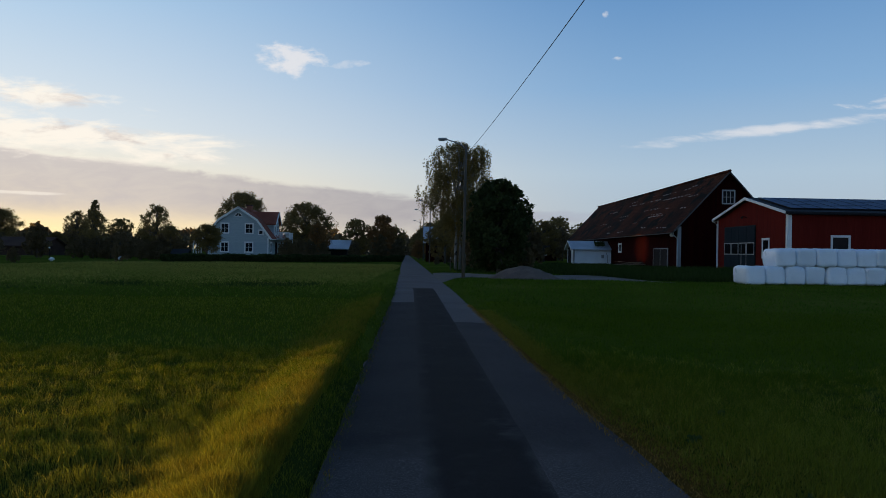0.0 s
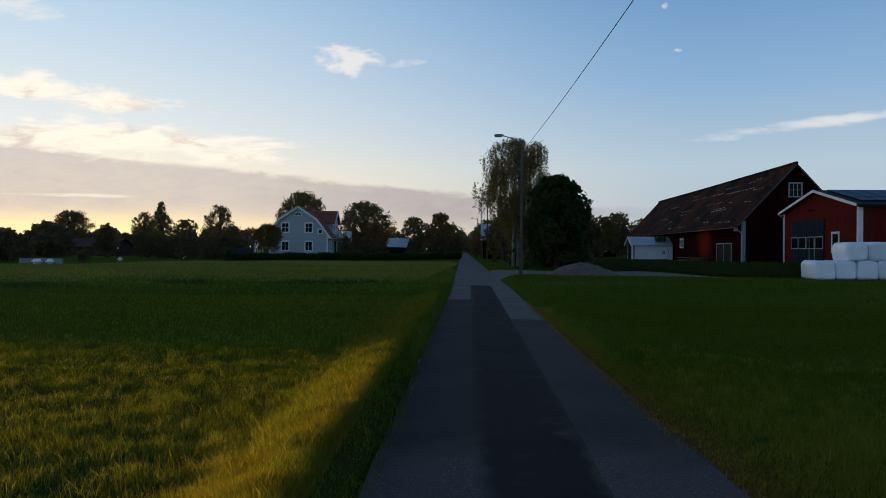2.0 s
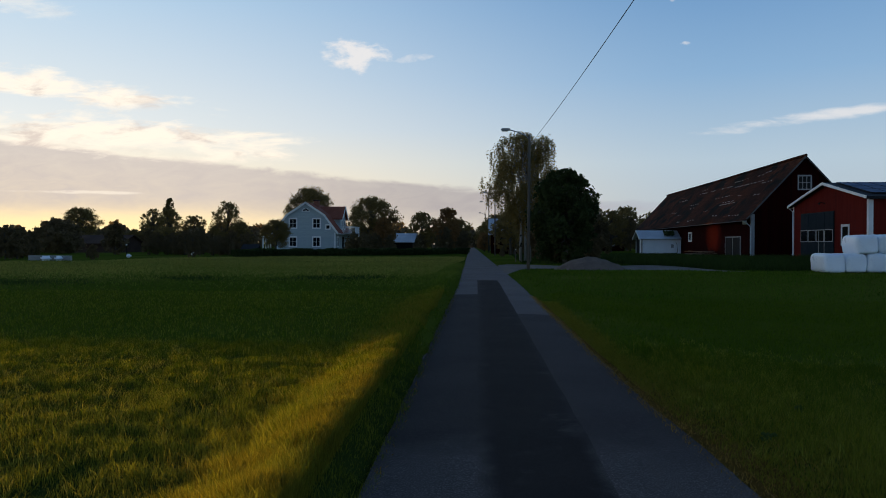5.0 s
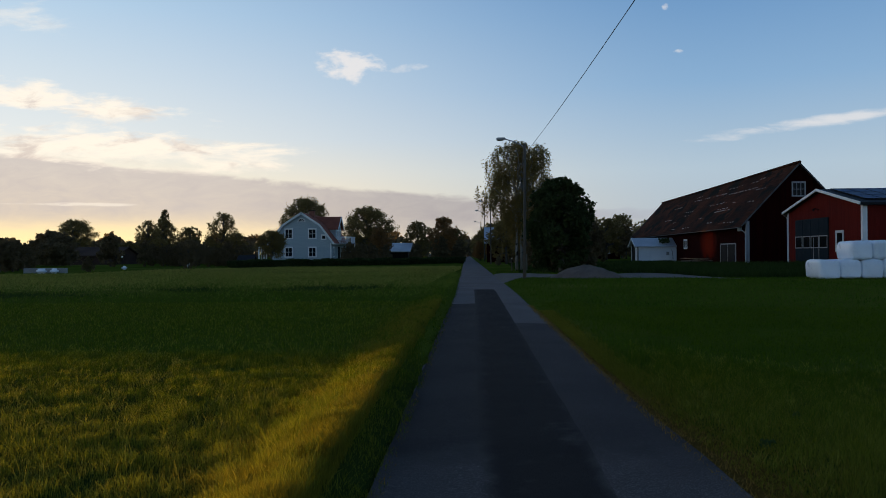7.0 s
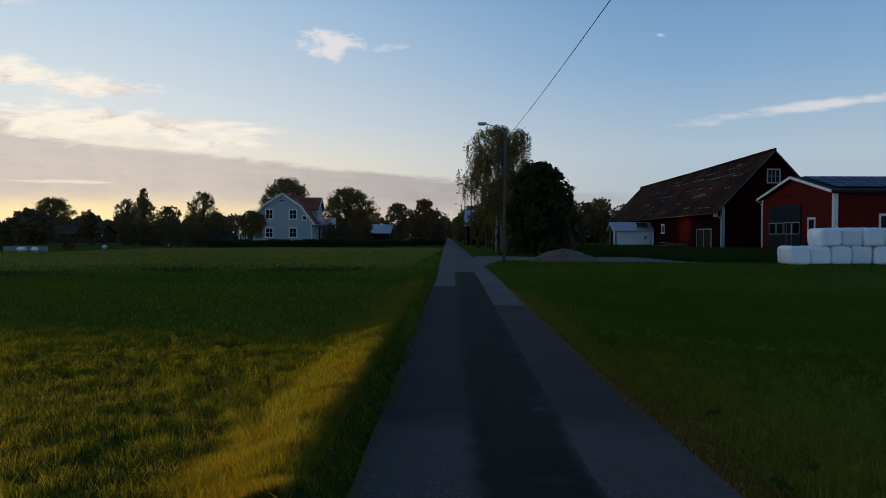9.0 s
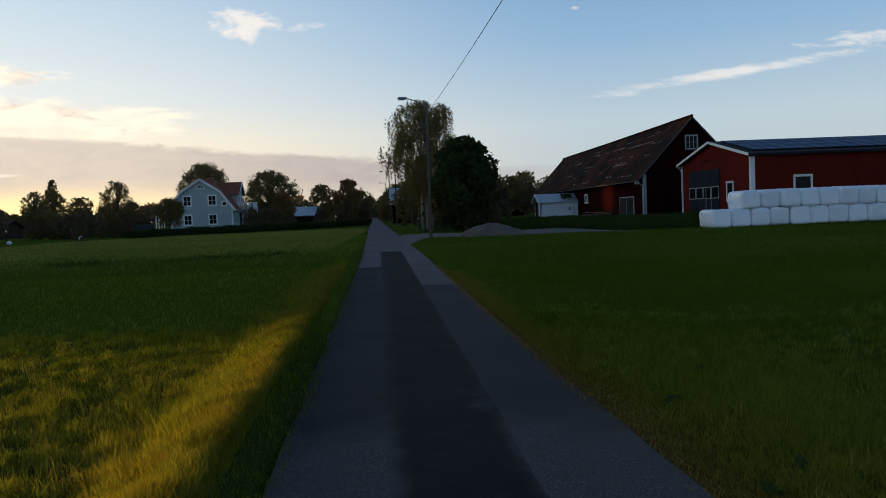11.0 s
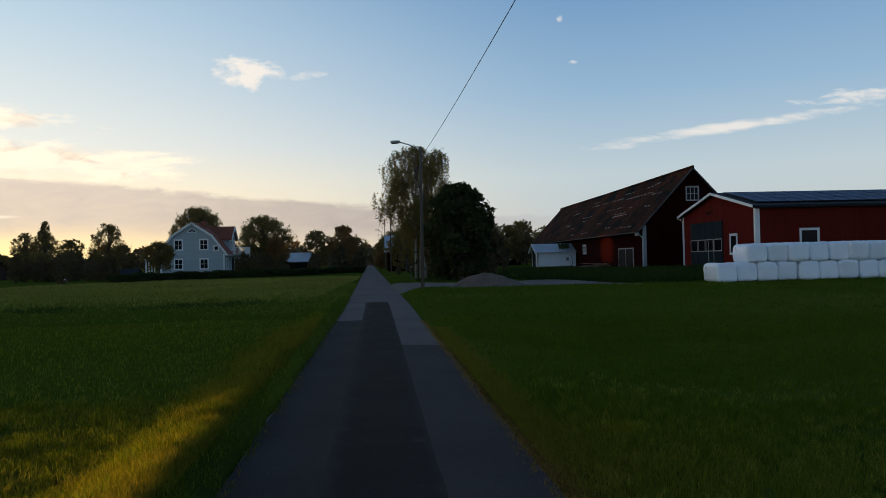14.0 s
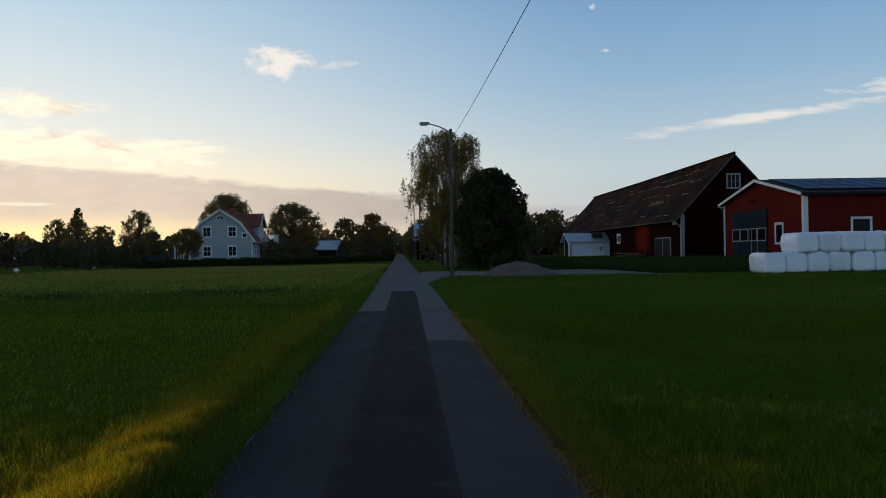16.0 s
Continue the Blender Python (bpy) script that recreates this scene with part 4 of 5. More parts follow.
def make_tree(name, h, crown_r, crown_base, seed, leaf_mat, bark, label, leaves=5000, leaf=0.22, limbs=9, droop=0.0, trunk_r=None, lobes=16, gap=0.55, taper=1.0, trunks=1, top_pow=1.0, strands=0, dome=False, broad=False, peak=1.7, lobe=1.0, tuft=0.11, egg=False):
    """A trunk with limbs that end in lobes; each lobe is a loose heap of leaf clumps."""
    rnd = np.random.RandomState(seed)
    tree = thing(name, 0, 0, 0, 0, label, "tree")
    r0 = trunk_r or h * 0.022
    bm = bmesh.new()
    tops = []
    for k in range(trunks):
        ox, oy = (0, 0) if trunks == 1 else (0.35 * (k - (trunks - 1) / 2), 0.1 * k)
        lean = rnd.uniform(-0.03, 0.03, 2) * h
        path = [(ox + lean[0] * f * f, oy + lean[1] * f * f, -0.2 + f * h * 0.92) for f in (0, 0.25, 0.5, 0.75, 1.0)]
        tube(bm, path, [r0 * 1.25, r0, r0 * 0.75, r0 * 0.45, r0 * 0.12], 8)
        tops.append(path)
    centres, radii = [], []
    for i in range(lobes):
        f = (i + 0.5) / lobes
        zz = crown_base + (h - crown_base) * (f ** 0.85)
        g = (zz - crown_base) / (h - crown_base)
        prof = math.sin(math.pi * min(1.0, (g * 0.82 + 0.18)) ** top_pow) ** 0.6 if taper == 1.0 else (1 - g) ** taper + 0.12
        if dome:
            prof = min(1.0, 0.62 + g) if g < 0.42 else max(0.10, (1 - ((g - 0.42) / 0.6) ** peak))
        if broad:
            prof = 0.82 + 0.18 * g if g < 0.55 else 0.92 - 0.9 * (g - 0.55)
        ang = i * 2.4 + rnd.uniform(-0.5, 0.5)
        rr = crown_r * prof * rnd.uniform(0.35, 0.85)
        if egg:
            prof = math.sqrt(max(0.04, 1 - ((g - 0.55) / (0.62 if g < 0.55 else 0.452)) ** 2))
            rr = crown_r * prof * math.sqrt(rnd.uniform(0.0, 0.80))
        cx, cy = rr * math.cos(ang), rr * math.sin(ang)
        rad = lobe * crown_r * rnd.uniform(0.22, 0.46) * (0.6 + 0.5 * prof)
        zz = min(zz, h - rad * 0.75)
        centres.append((cx, cy, zz))
        radii.append(rad)
        p = tops[i % trunks]
        start = Vector(p[1]).lerp(Vector(p[3]), 0.9 * g + 0.02)
        end = Vector((cx, cy, zz))
        mid = start.lerp(end, 0.5) + Vector((0, 0, 0.12 * (end - start).length))
        if limbs > 0:
            tube(bm, [start, mid, end], [r0 * 0.38, r0 * 0.24, r0 * 0.06], 5)
            for _ in range(3):
                e2 = end + Vector(rnd.uniform(-1, 1, 3)) * rad * 0.9
                tube(bm, [mid.lerp(end, 0.4), end.lerp(e2, 0.5), e2], [r0 * 0.14, r0 * 0.09, r0 * 0.03], 4)
    part("trunk", bm, bark, tree, smooth=True)
    w = np.array(radii) ** 2
    w = w / w.sum()
    pts, sizes = [], []
    for (cx, cy, cz), rad, share in zip(centres, radii, w):
        k = int(leaves * share)
        tufts = max(6, k // 18)
        d = rnd.normal(size=(tufts, 3))
        d /= np.linalg.norm(d, axis=1)[:, None]
        t = d * (rad * rnd.uniform(gap, 1.0, tufts) ** 0.7)[:, None] * np.array([1, 1, 0.8])
        pick = t[rnd.randint(0, tufts, k)]
        q = pick + rnd.normal(size=(k, 3)) * rad * tuft
        if droop:
            q[:, 2] -= droop * rnd.uniform(0, 1, k) ** 2 * (np.hypot(q[:, 0] + cx, q[:, 1] + cy) / crown_r)
        q += np.array((cx, cy, cz))
        if strands:
            ns = max(3, int(strands * share))
            root = np.array((cx, cy, cz)) + d[rnd.randint(0, tufts, ns)] * rad * 0.9
            per = 34
            fall = np.repeat(rnd.uniform(0.4, 1.7, ns), per) * np.tile(np.linspace(0, 1, per), ns)
            hang = np.repeat(root, per, axis=0) + rnd.normal(size=(ns * per, 3)) * 0.045
            hang[:, 2] -= fall
            hang[:, 0] += fall * np.repeat(rnd.uniform(-0.06, 0.14, ns) * np.sign(root[:, 0]), per)
            pts.append(hang)
            sizes.append(leaf * 0.8 * rnd.uniform(0.6, 1.2, ns * per))
        q[:, 2] = np.maximum(q[:, 2], 0.15)
        pts.append(q)
        sizes.append(leaf * rnd.uniform(0.6, 1.3, k))
    me = leaf_mesh("crown", np.concatenate(pts), np.concatenate(sizes), leaf_mat, rnd)
    crown = new("crown", me)
    crown.parent = tree
    return tree


def put_tree(tree, x, y, turn=0.0, size=1.0, high=1.0):
    tree.matrix_basis = pose(x, y, ground_z(x, y), 0, 0, turn) @ Matrix.Diagonal((size, size, size * high, 1))
    return tree


def again(tree, x, y, turn, size=1.0, high=1.0, label=""):
    t = copy_thing(tree, pose(x, y, ground_z(x, y), 0, 0, turn))
    t.scale = (size, size, size * high)
    if label:
        tagged(t, label)
    return t


birch = put_tree(make_tree("birch_tree", 9.85, 3.4, 2.9, 15, M["birch_leaf"], M["birch_bark"], "weeping birch with white trunk and yellowing leaves", 15000, 0.066, 10, 0.5, 0.10, 84, 0.05, trunks=3, strands=1050, lobe=0.58, tuft=0.2, egg=True), 2.95, 64.5, 180)
dark_tree = put_tree(make_tree("dense_tree", 6.5, 2.75, 0.3, 12, M["dark_leaf"], M["bark"], "dense dark green tree with foliage to the ground", 34000, 0.095, 6, 0, 0.14, 84, 0.3, dome=True, peak=2.0, lobe=0.68), 5.42, 58)
shrub = put_tree(make_tree("leafy_shrub", 6.2, 2.6, 0.2, 19, M["shrub_leaf"], M["bark"], "dark leafy garden shrub", 3600, 0.23, 6, 0, 0.12, 26, 0.3, dome=True), -42, 90, 0, 0.6)
oak = put_tree(make_tree("broadleaf_tree", 9.3, 4.6, 2.6, 13, M["leaf"], M["bark"], "broad leafy garden tree with dark trunk", 17000, 0.115, 10, 0, 0.25, 52, 0.1, lobe=0.78, tuft=0.15), -19.5, 130, 0, 1.0, 0.95)
tall = put_tree(make_tree("tall_tree", 12.1, 2.7, 4.2, 14, M["leaf"], M["bark"], "tall slender tree with airy crown", 8000, 0.10, 8, 0, 0.2, 60, 0.1, dome=True, peak=1.3, lobe=0.62, tuft=0.2), -78, 190)
airy = put_tree(make_tree("airy_tree", 9.0, 3.6, 1.6, 17, M["leaf"], M["bark"], "open-crowned tree with sky between its branches", 7500, 0.115, 8, 0, 0.2, 54, 0.1, lobe=0.62, tuft=0.22), -48.1, 145, 200, 0.98)
round_tree = put_tree(make_tree("round_tree", 7.4, 3.2, 1.0, 15, M["leaf"], M["bark"], "rounded leafy tree in the garden hedge line", 8000, 0.125, 6, 0, 0.18, 32, 0.2), -52.4, 140, 0, 0.85)
rust = put_tree(make_tree("copper_tree", 7.5, 3.0, 0.8, 16, M["rust_leaf"], M["bark"], "rounded tree with copper brown leaves", 14000, 0.12, 6, 0, 0.18, 34, 0.2, dome=True), -7.7, 138)
wide = put_tree(make_tree("broad_dark_tree", 5.4, 4.0, 0.2, 18, M["shrub_leaf"], M["bark"], "broad dark tree with foliage to the ground", 15000, 0.155, 6, 0, 0.2, 60, 0.3, dome=True, peak=1.4), -53.8, 99, 0, 0.86, 0.92)
again(oak, -31.4, 138, 50, 0.98, 1.20, label="tall leafy tree behind the villa")
again(oak, -78.6, 150, 110, 0.94, 0.92)
again(airy, -64.8, 151, 300, 0.85, 1.02)
again(airy, -70.6, 172, 130, 0.98, 1.0)
again(wide, -36.2, 96, 200, 0.56, 0.80)
again(wide, -41.2, 112, 80, 0.60, 1.05)
again(oak, -26.8, 101, 40, 0.46, 1.0, label="small fruit tree with forked trunk by the villa")
again(round_tree, -12.6, 142, 80, 0.95)
again(round_tree, 24, 150, 10, 1.1)
again(round_tree, 17, 145, 120, 0.95)
again(round_tree, 13.6, 112, 30, 0.80, 1.05)
again(round_tree, 16.8, 118, 160, 0.82)
again(round_tree, 11.2, 108, 250, 0.70)
again(round_tree, 2.35, 101, 200, 0.8)
again(round_tree, 2.9, 108, 20, 0.85)
rnd = random.Random(31)
for i, (x, y, s) in enumerate(((-57, 152, 0.66), (-60, 146, 0.60), (-61, 130, 0.48), (-68, 150, 0.55), (-72, 150, 0.6), (-76, 140, 0.6), (-45, 142, 0.7), (-40, 128, 0.65), (-7.2, 172, 0.9), (-9.6, 205, 0.9), (0.6, 150, 0.95), (-1.0, 168, 0.9), (-3.2, 205, 0.85), (30, 158, 1.0))):
    again(round_tree, x, y, 37 * i, s)
# shrubs that close the gardens
for i in range(19):
    again(shrub, -50 + i * 0.70 + rnd.uniform(-0.5, 0.5), 62.5 + rnd.uniform(0, 9), rnd.uniform(0, 360), rnd.uniform(0.30, 0.50), rnd.uniform(0.8, 1.05), "dark leafy garden shrub")
for i in range(5):
    again(shrub, -29.8 + i * 0.62 + rnd.uniform(-0.4, 0.4), 86 + rnd.uniform(0, 8), rnd.uniform(0, 360), rnd.uniform(0.30, 0.48), rnd.uniform(0.8, 1.05), "dark leafy garden shrub")
for i in range(12):
    again(shrub, -39.0 + i * 0.92 + rnd.uniform(-0.4, 0.4), 90 + rnd.uniform(0, 6), rnd.uniform(0, 360), rnd.uniform(0.34, 0.50), rnd.uniform(0.8, 1.05), "dark leafy garden shrub")
again(shrub, -30.7, 63.4, 20, 0.20, 1.0, "low dark bush standing in the meadow")
again(shrub, -26.2, 72.4, 75, 0.28, 1.35, "upright dark bush at the meadow's edge")
for x, y, s in ((-16.9, 108, 0.45), (-15.2, 107, 0.44), (-13.6, 109, 0.40), (-17.6, 104, 0.46), (-16.0, 103.5, 0.45), (-10.6, 120, 0.45), (-7.0, 122, 0.62), (-4.6, 126, 0.55), (5.0, 61.5, 0.8), (6.4, 60.2, 0.62), (5.6, 70, 0.8), (8.8, 72, 0.7), (13, 120, 0.8), (15.5, 128, 0.8), (10.5, 104, 0.7), (22, 133, 0.85), (27, 140, 0.9), (3.9, 108, 0.62), (2.6, 111, 0.45), (5.7, 110, 0.6), (1.3, 88, 0.16), (4.1, 78, 0.7), (4.4, 91, 0.45), (4.4, 72, 0.55), (4.6, 94, 0.7)):
    again(shrub, x, y, 60 * x, s, 1.0, "dark leafy shrub beside the lane")
for x, y, s in ((-1.7, 148, 0.45), (-2.2, 163, 0.5), (-16.6, 124, 0.72)):
    again(rust, x, y, 50 * x, s)


def build_hedge(name, p, q, z1, depth, seed, leaves, label):
    """A clipped hedge from p to q."""
    rnd = np.random.RandomState(seed)
    p, q = Vector((*p, 0)), Vector((*q, 0))
    length, side = (q - p).length, Vector(((q - p).y, -(q - p).x, 0)).normalized()
    f = rnd.uniform(0, 1, (leaves, 3))
    top = z1 + 0.07 * np.sin(f[:, 0] * length * 1.3) + 0.05 * np.sin(f[:, 0] * length * 3.7 + 1)
    c = np.array(p)[None] + f[:, :1] * np.array(q - p)[None] + (f[:, 1:2] - 0.5) * depth * np.array(side)[None]
    c[:, 2] = 0.05 + f[:, 2] ** 0.6 * (top - 0.05)
    hedge = thing(name, 0, 0, 0, 0, label, "hedge")
    ob = new("foliage", leaf_mesh("foliage", c, 0.11 * rnd.uniform(0.7, 1.4, leaves), M["hedge"], rnd))
    ob.parent = hedge
    for i in range(int(length / 1.2)):
        x, y, _ = p.lerp(q, (i + 0.5) * 1.2 / length)
        part("stem", tube(bmesh.new(), [(x, y, -0.1), (x + rnd.uniform(-0.1, 0.1), y, z1 * 0.5), (x + rnd.uniform(-0.2, 0.2), y, z1 * 0.9)], [0.04, 0.03, 0.01], 5), M["bark"], hedge)
    return hedge


build_hedge("garden_hedge", (-3.4, 111), (-24.5, 78.5), 0.78, 1.1, 21, 30000, "low clipped dark green garden hedge")


# ---- far woods ----
def build_woods():
    rnd = np.random.RandomState(5)
    k = 26000
    u = rnd.uniform(-1.15, 0.55, k)
    d = rnd.uniform(270, 330, k)
    top = 6.5 + 2.2 * np.sin(u * 61) * np.sin(u * 23 + 1) + 1.4 * np.sin(u * 140)
    z = rnd.uniform(0, 1, k) ** 0.7 * top
    me = leaf_mesh("far_woods", np.stack([u * d, d, z], axis=1), rnd.uniform(0.5, 1.2, k), M["wood_leaf"], rnd)
    tagged(new("far_woods", me), "distant dark line of mixed woods on the horizon", "woods", kind="stuff")


build_woods()


def build_sun_screen_woods():
    """High unseen woods, added far out to the west to block the low sun; few openings."""
    rnd = np.random.RandomState(6)
    way, side = np.array([TO_SUN.x, TO_SUN.y]), np.array([-TO_SUN.y, TO_SUN.x]) * -1
    way = way / np.hypot(*way)
    k = 52000
    off = rnd.uniform(12.65, 245, k)
    dist = 400 + rnd.uniform(-12, 12, k)
    top = 25 + 1.5 * np.sin(off * 0.9) + 1.2 * np.sin(off * 2.3)
    z = rnd.uniform(0, 1, k) * top
    # opening that lets a soft spot of sun onto the barn wall
    keep = np.hypot((off - 86.9) / 3.2, (z - 15.75) / 1.25) > 1
    p = way[None] * dist[:, None] + side[None] * off[:, None]
    c = np.concatenate([p, z[:, None]], 1)[keep]
    me = leaf_mesh("tall_woods", c, rnd.uniform(0.9, 1.6, len(c)), M["dark_leaf"], rnd)
    tagged(new("tall_woods", me), "unseen high dark woods added far west to block the sun", "woods", kind="stuff")


build_sun_screen_woods()


# ---- bare earth between the asphalt and the turf ----
def build_bare_verge():
    bm = bmesh.new()
    rows = []
    for i in range(430):
        y = -8.5 + i * 0.07
        edge = road_x(y) + HALF + flare(y)
        wide = 0.10 + 0.24 * (1 - smooth01(y, 7, 15)) + 0.07 * noise.noise(Vector((4.0, y * 1.3, 2.0))) + 0.05 * noise.noise(Vector((2.0, y * 5.0, 9.0)))
        rows.append([bm.verts.new((edge - 0.05 + (wide + 0.05) * f, y, ground_z(edge - 0.05 + (wide + 0.05) * f, y) + lift)) for f, lift in ((0, -0.02), (0.25, 0.008), (0.6, 0.009), (0.85, 0.006), (1.0, -0.015))])
    for r, q in zip(rows, rows[1:]):
        for j in range(4):
            bm.faces.new((r[j], r[j + 1], q[j + 1], q[j]))
    tagged(mesh_object("verge", bm, M["earth"], True), "worn brown earth verge along the asphalt", "verge", kind="structure")


build_bare_verge()


# ---- yard: gravel drive and heap ----
def drive_front(x):
    return 39.0 + 7.4 * smooth01(x, 1.0, 2.7) - 1.5 * smooth01(x, 3.2, 5.2) + 2.3 * smooth01(x, 6, 22) + 0.25 * noise.noise(Vector((x * 0.9, 0, 5)))


def drive_back(x):
    return 56.0 - 3.5 * smooth01(x, 1.0, 6.0) + 3.0 * smooth01(x, 6.0, 10.0) - 10.0 * smooth01(x, 10.0, 14.2) + 0.3 * noise.noise(Vector((x * 0.8, 3, 5)))


def build_drive():
    bm = bmesh.new()
    rows = []
    for i in range(74):
        x = 0.9 + i * 0.18
        f, b = drive_front(x), max(drive_back(x), drive_front(x) + 0.3)
        rows.append([bm.verts.new((x, f + (b - f) * j / 14, ground_z(x, f + (b - f) * j / 14) + (0.035 if 0 < j < 14 else -0.05))) for j in range(15)])
    for r, q in zip(rows, rows[1:]):
        for j in range(14):
            bm.faces.new((r[j], q[j], q[j + 1], r[j + 1]))
    tagged(mesh_object("gravel_drive", bm, M["gravel"], True), "pale gravel farm drive turning off the lane", "drive", kind="structure")
    bm = bmesh.new()
    bmesh.ops.create_grid(bm, x_segments=46, y_segments=46, size=2.3)
    for v in bm.verts:
        r = math.hypot(v.co.x / 1.15, v.co.y) + 0.18 * noise.noise(Vector((v.co.x, v.co.y, 2)))
        v.co.z = 0.78 * max(0.0, 1 - (r / 1.85) ** 1.5) - 0.06 + 0.05 * noise.noise(Vector((v.co.x * 3, v.co.y * 3, 1)))
    heap = mesh_object("gravel_mound", bm, M["heap"], True)
    heap.matrix_basis = pose(5.75, 46.0, 0.03)
    tagged(heap, "low heap of grey gravel beside the drive", "gravel mound")


build_drive()


# ---- grass ----
def blades(name, xs, ys, heights, widths, mat, label, seed, lean=0.35, kind="stuff"):
    rnd = np.random.RandomState(seed)
    k = len(xs)
    z0 = np.array([0.018 if abs(x - road_x(y)) < HALF + 0.02 else ground_z(x, y) for x, y in zip(xs, ys)]) - 0.01
    a = rnd.uniform(0, 2 * np.pi, k)
    b = rnd.uniform(0, 2 * np.pi, k)
    sx, sy = np.cos(a) * widths / 2, np.sin(a) * widths / 2
    ln = heights * lean * rnd.uniform(0.2, 1.6, k)
    lx, ly = np.cos(b) * ln, np.sin(b) * ln
    v = np.empty((k, 5, 3))
    v[:, 0] = np.stack([xs - sx, ys - sy, z0], 1)
    v[:, 1] = np.stack([xs + sx, ys + sy, z0], 1)
    v[:, 2] = np.stack([xs + lx * 0.35 + sx * 0.75, ys + ly * 0.35 + sy * 0.75, z0 + heights * 0.6], 1)
    v[:, 3] = np.stack([xs + lx * 0.35 - sx * 0.75, ys + ly * 0.35 - sy * 0.75, z0 + heights * 0.6], 1)
    v[:, 4] = np.stack([xs + lx, ys + ly, z0 + heights], 1)
    idx = np.arange(k)[:, None] * 5
    me = bpy.data.meshes.new(name)
    me.vertices.add(k * 5)
    me.vertices.foreach_set("co", v.reshape(-1))
    loops = np.concatenate([idx + np.array([[0, 1, 2, 3]]), idx + np.array([[3, 2, 4]])], 1).reshape(-1)
    me.loops.add(len(loops))
    me.loops.foreach_set("vertex_index", loops.astype(np.int32))
    me.polygons.add(k * 2)
    starts = (np.arange(k)[:, None] * 7 + np.array([[0, 4]])).reshape(-1)
    me.polygons.foreach_set("loop_start", starts.astype(np.int32))
    me.update(calc_edges=True)
    me.materials.append(mat)
    return tagged(new(name, me), label, "grass", kind=kind)


def scatter(rnd, k, x0, x1, y0, y1):
    x, y = rnd.uniform(x0, x1, k), rnd.uniform(y0, y1, k)
    rx = np.array([road_x(v) for v in y])
    off = np.abs(x - rx) - HALF - np.where(x > rx, np.array([flare(v) for v in y]), 0.0)
    clear = off > -0.08 + 0.16 * rnd.uniform(0, 1, k) ** 2
    drive = np.array([0.7 < xx < 14.1 and drive_front(xx) - 0.05 < yy < drive_back(xx) for xx, yy in zip(x, y)]) if y1 > 36 else np.zeros(k, bool)
    keep = clear & ~drive & (np.abs(x - 1.0) < 0.62 * (y - 1.6))
    return x[keep], y[keep], off[keep], (x < rx)[keep]


def patchy(x, y, s, o):
    return np.array([noise.noise(Vector((a * s, b * s, o))) for a, b in zip(x, y)])


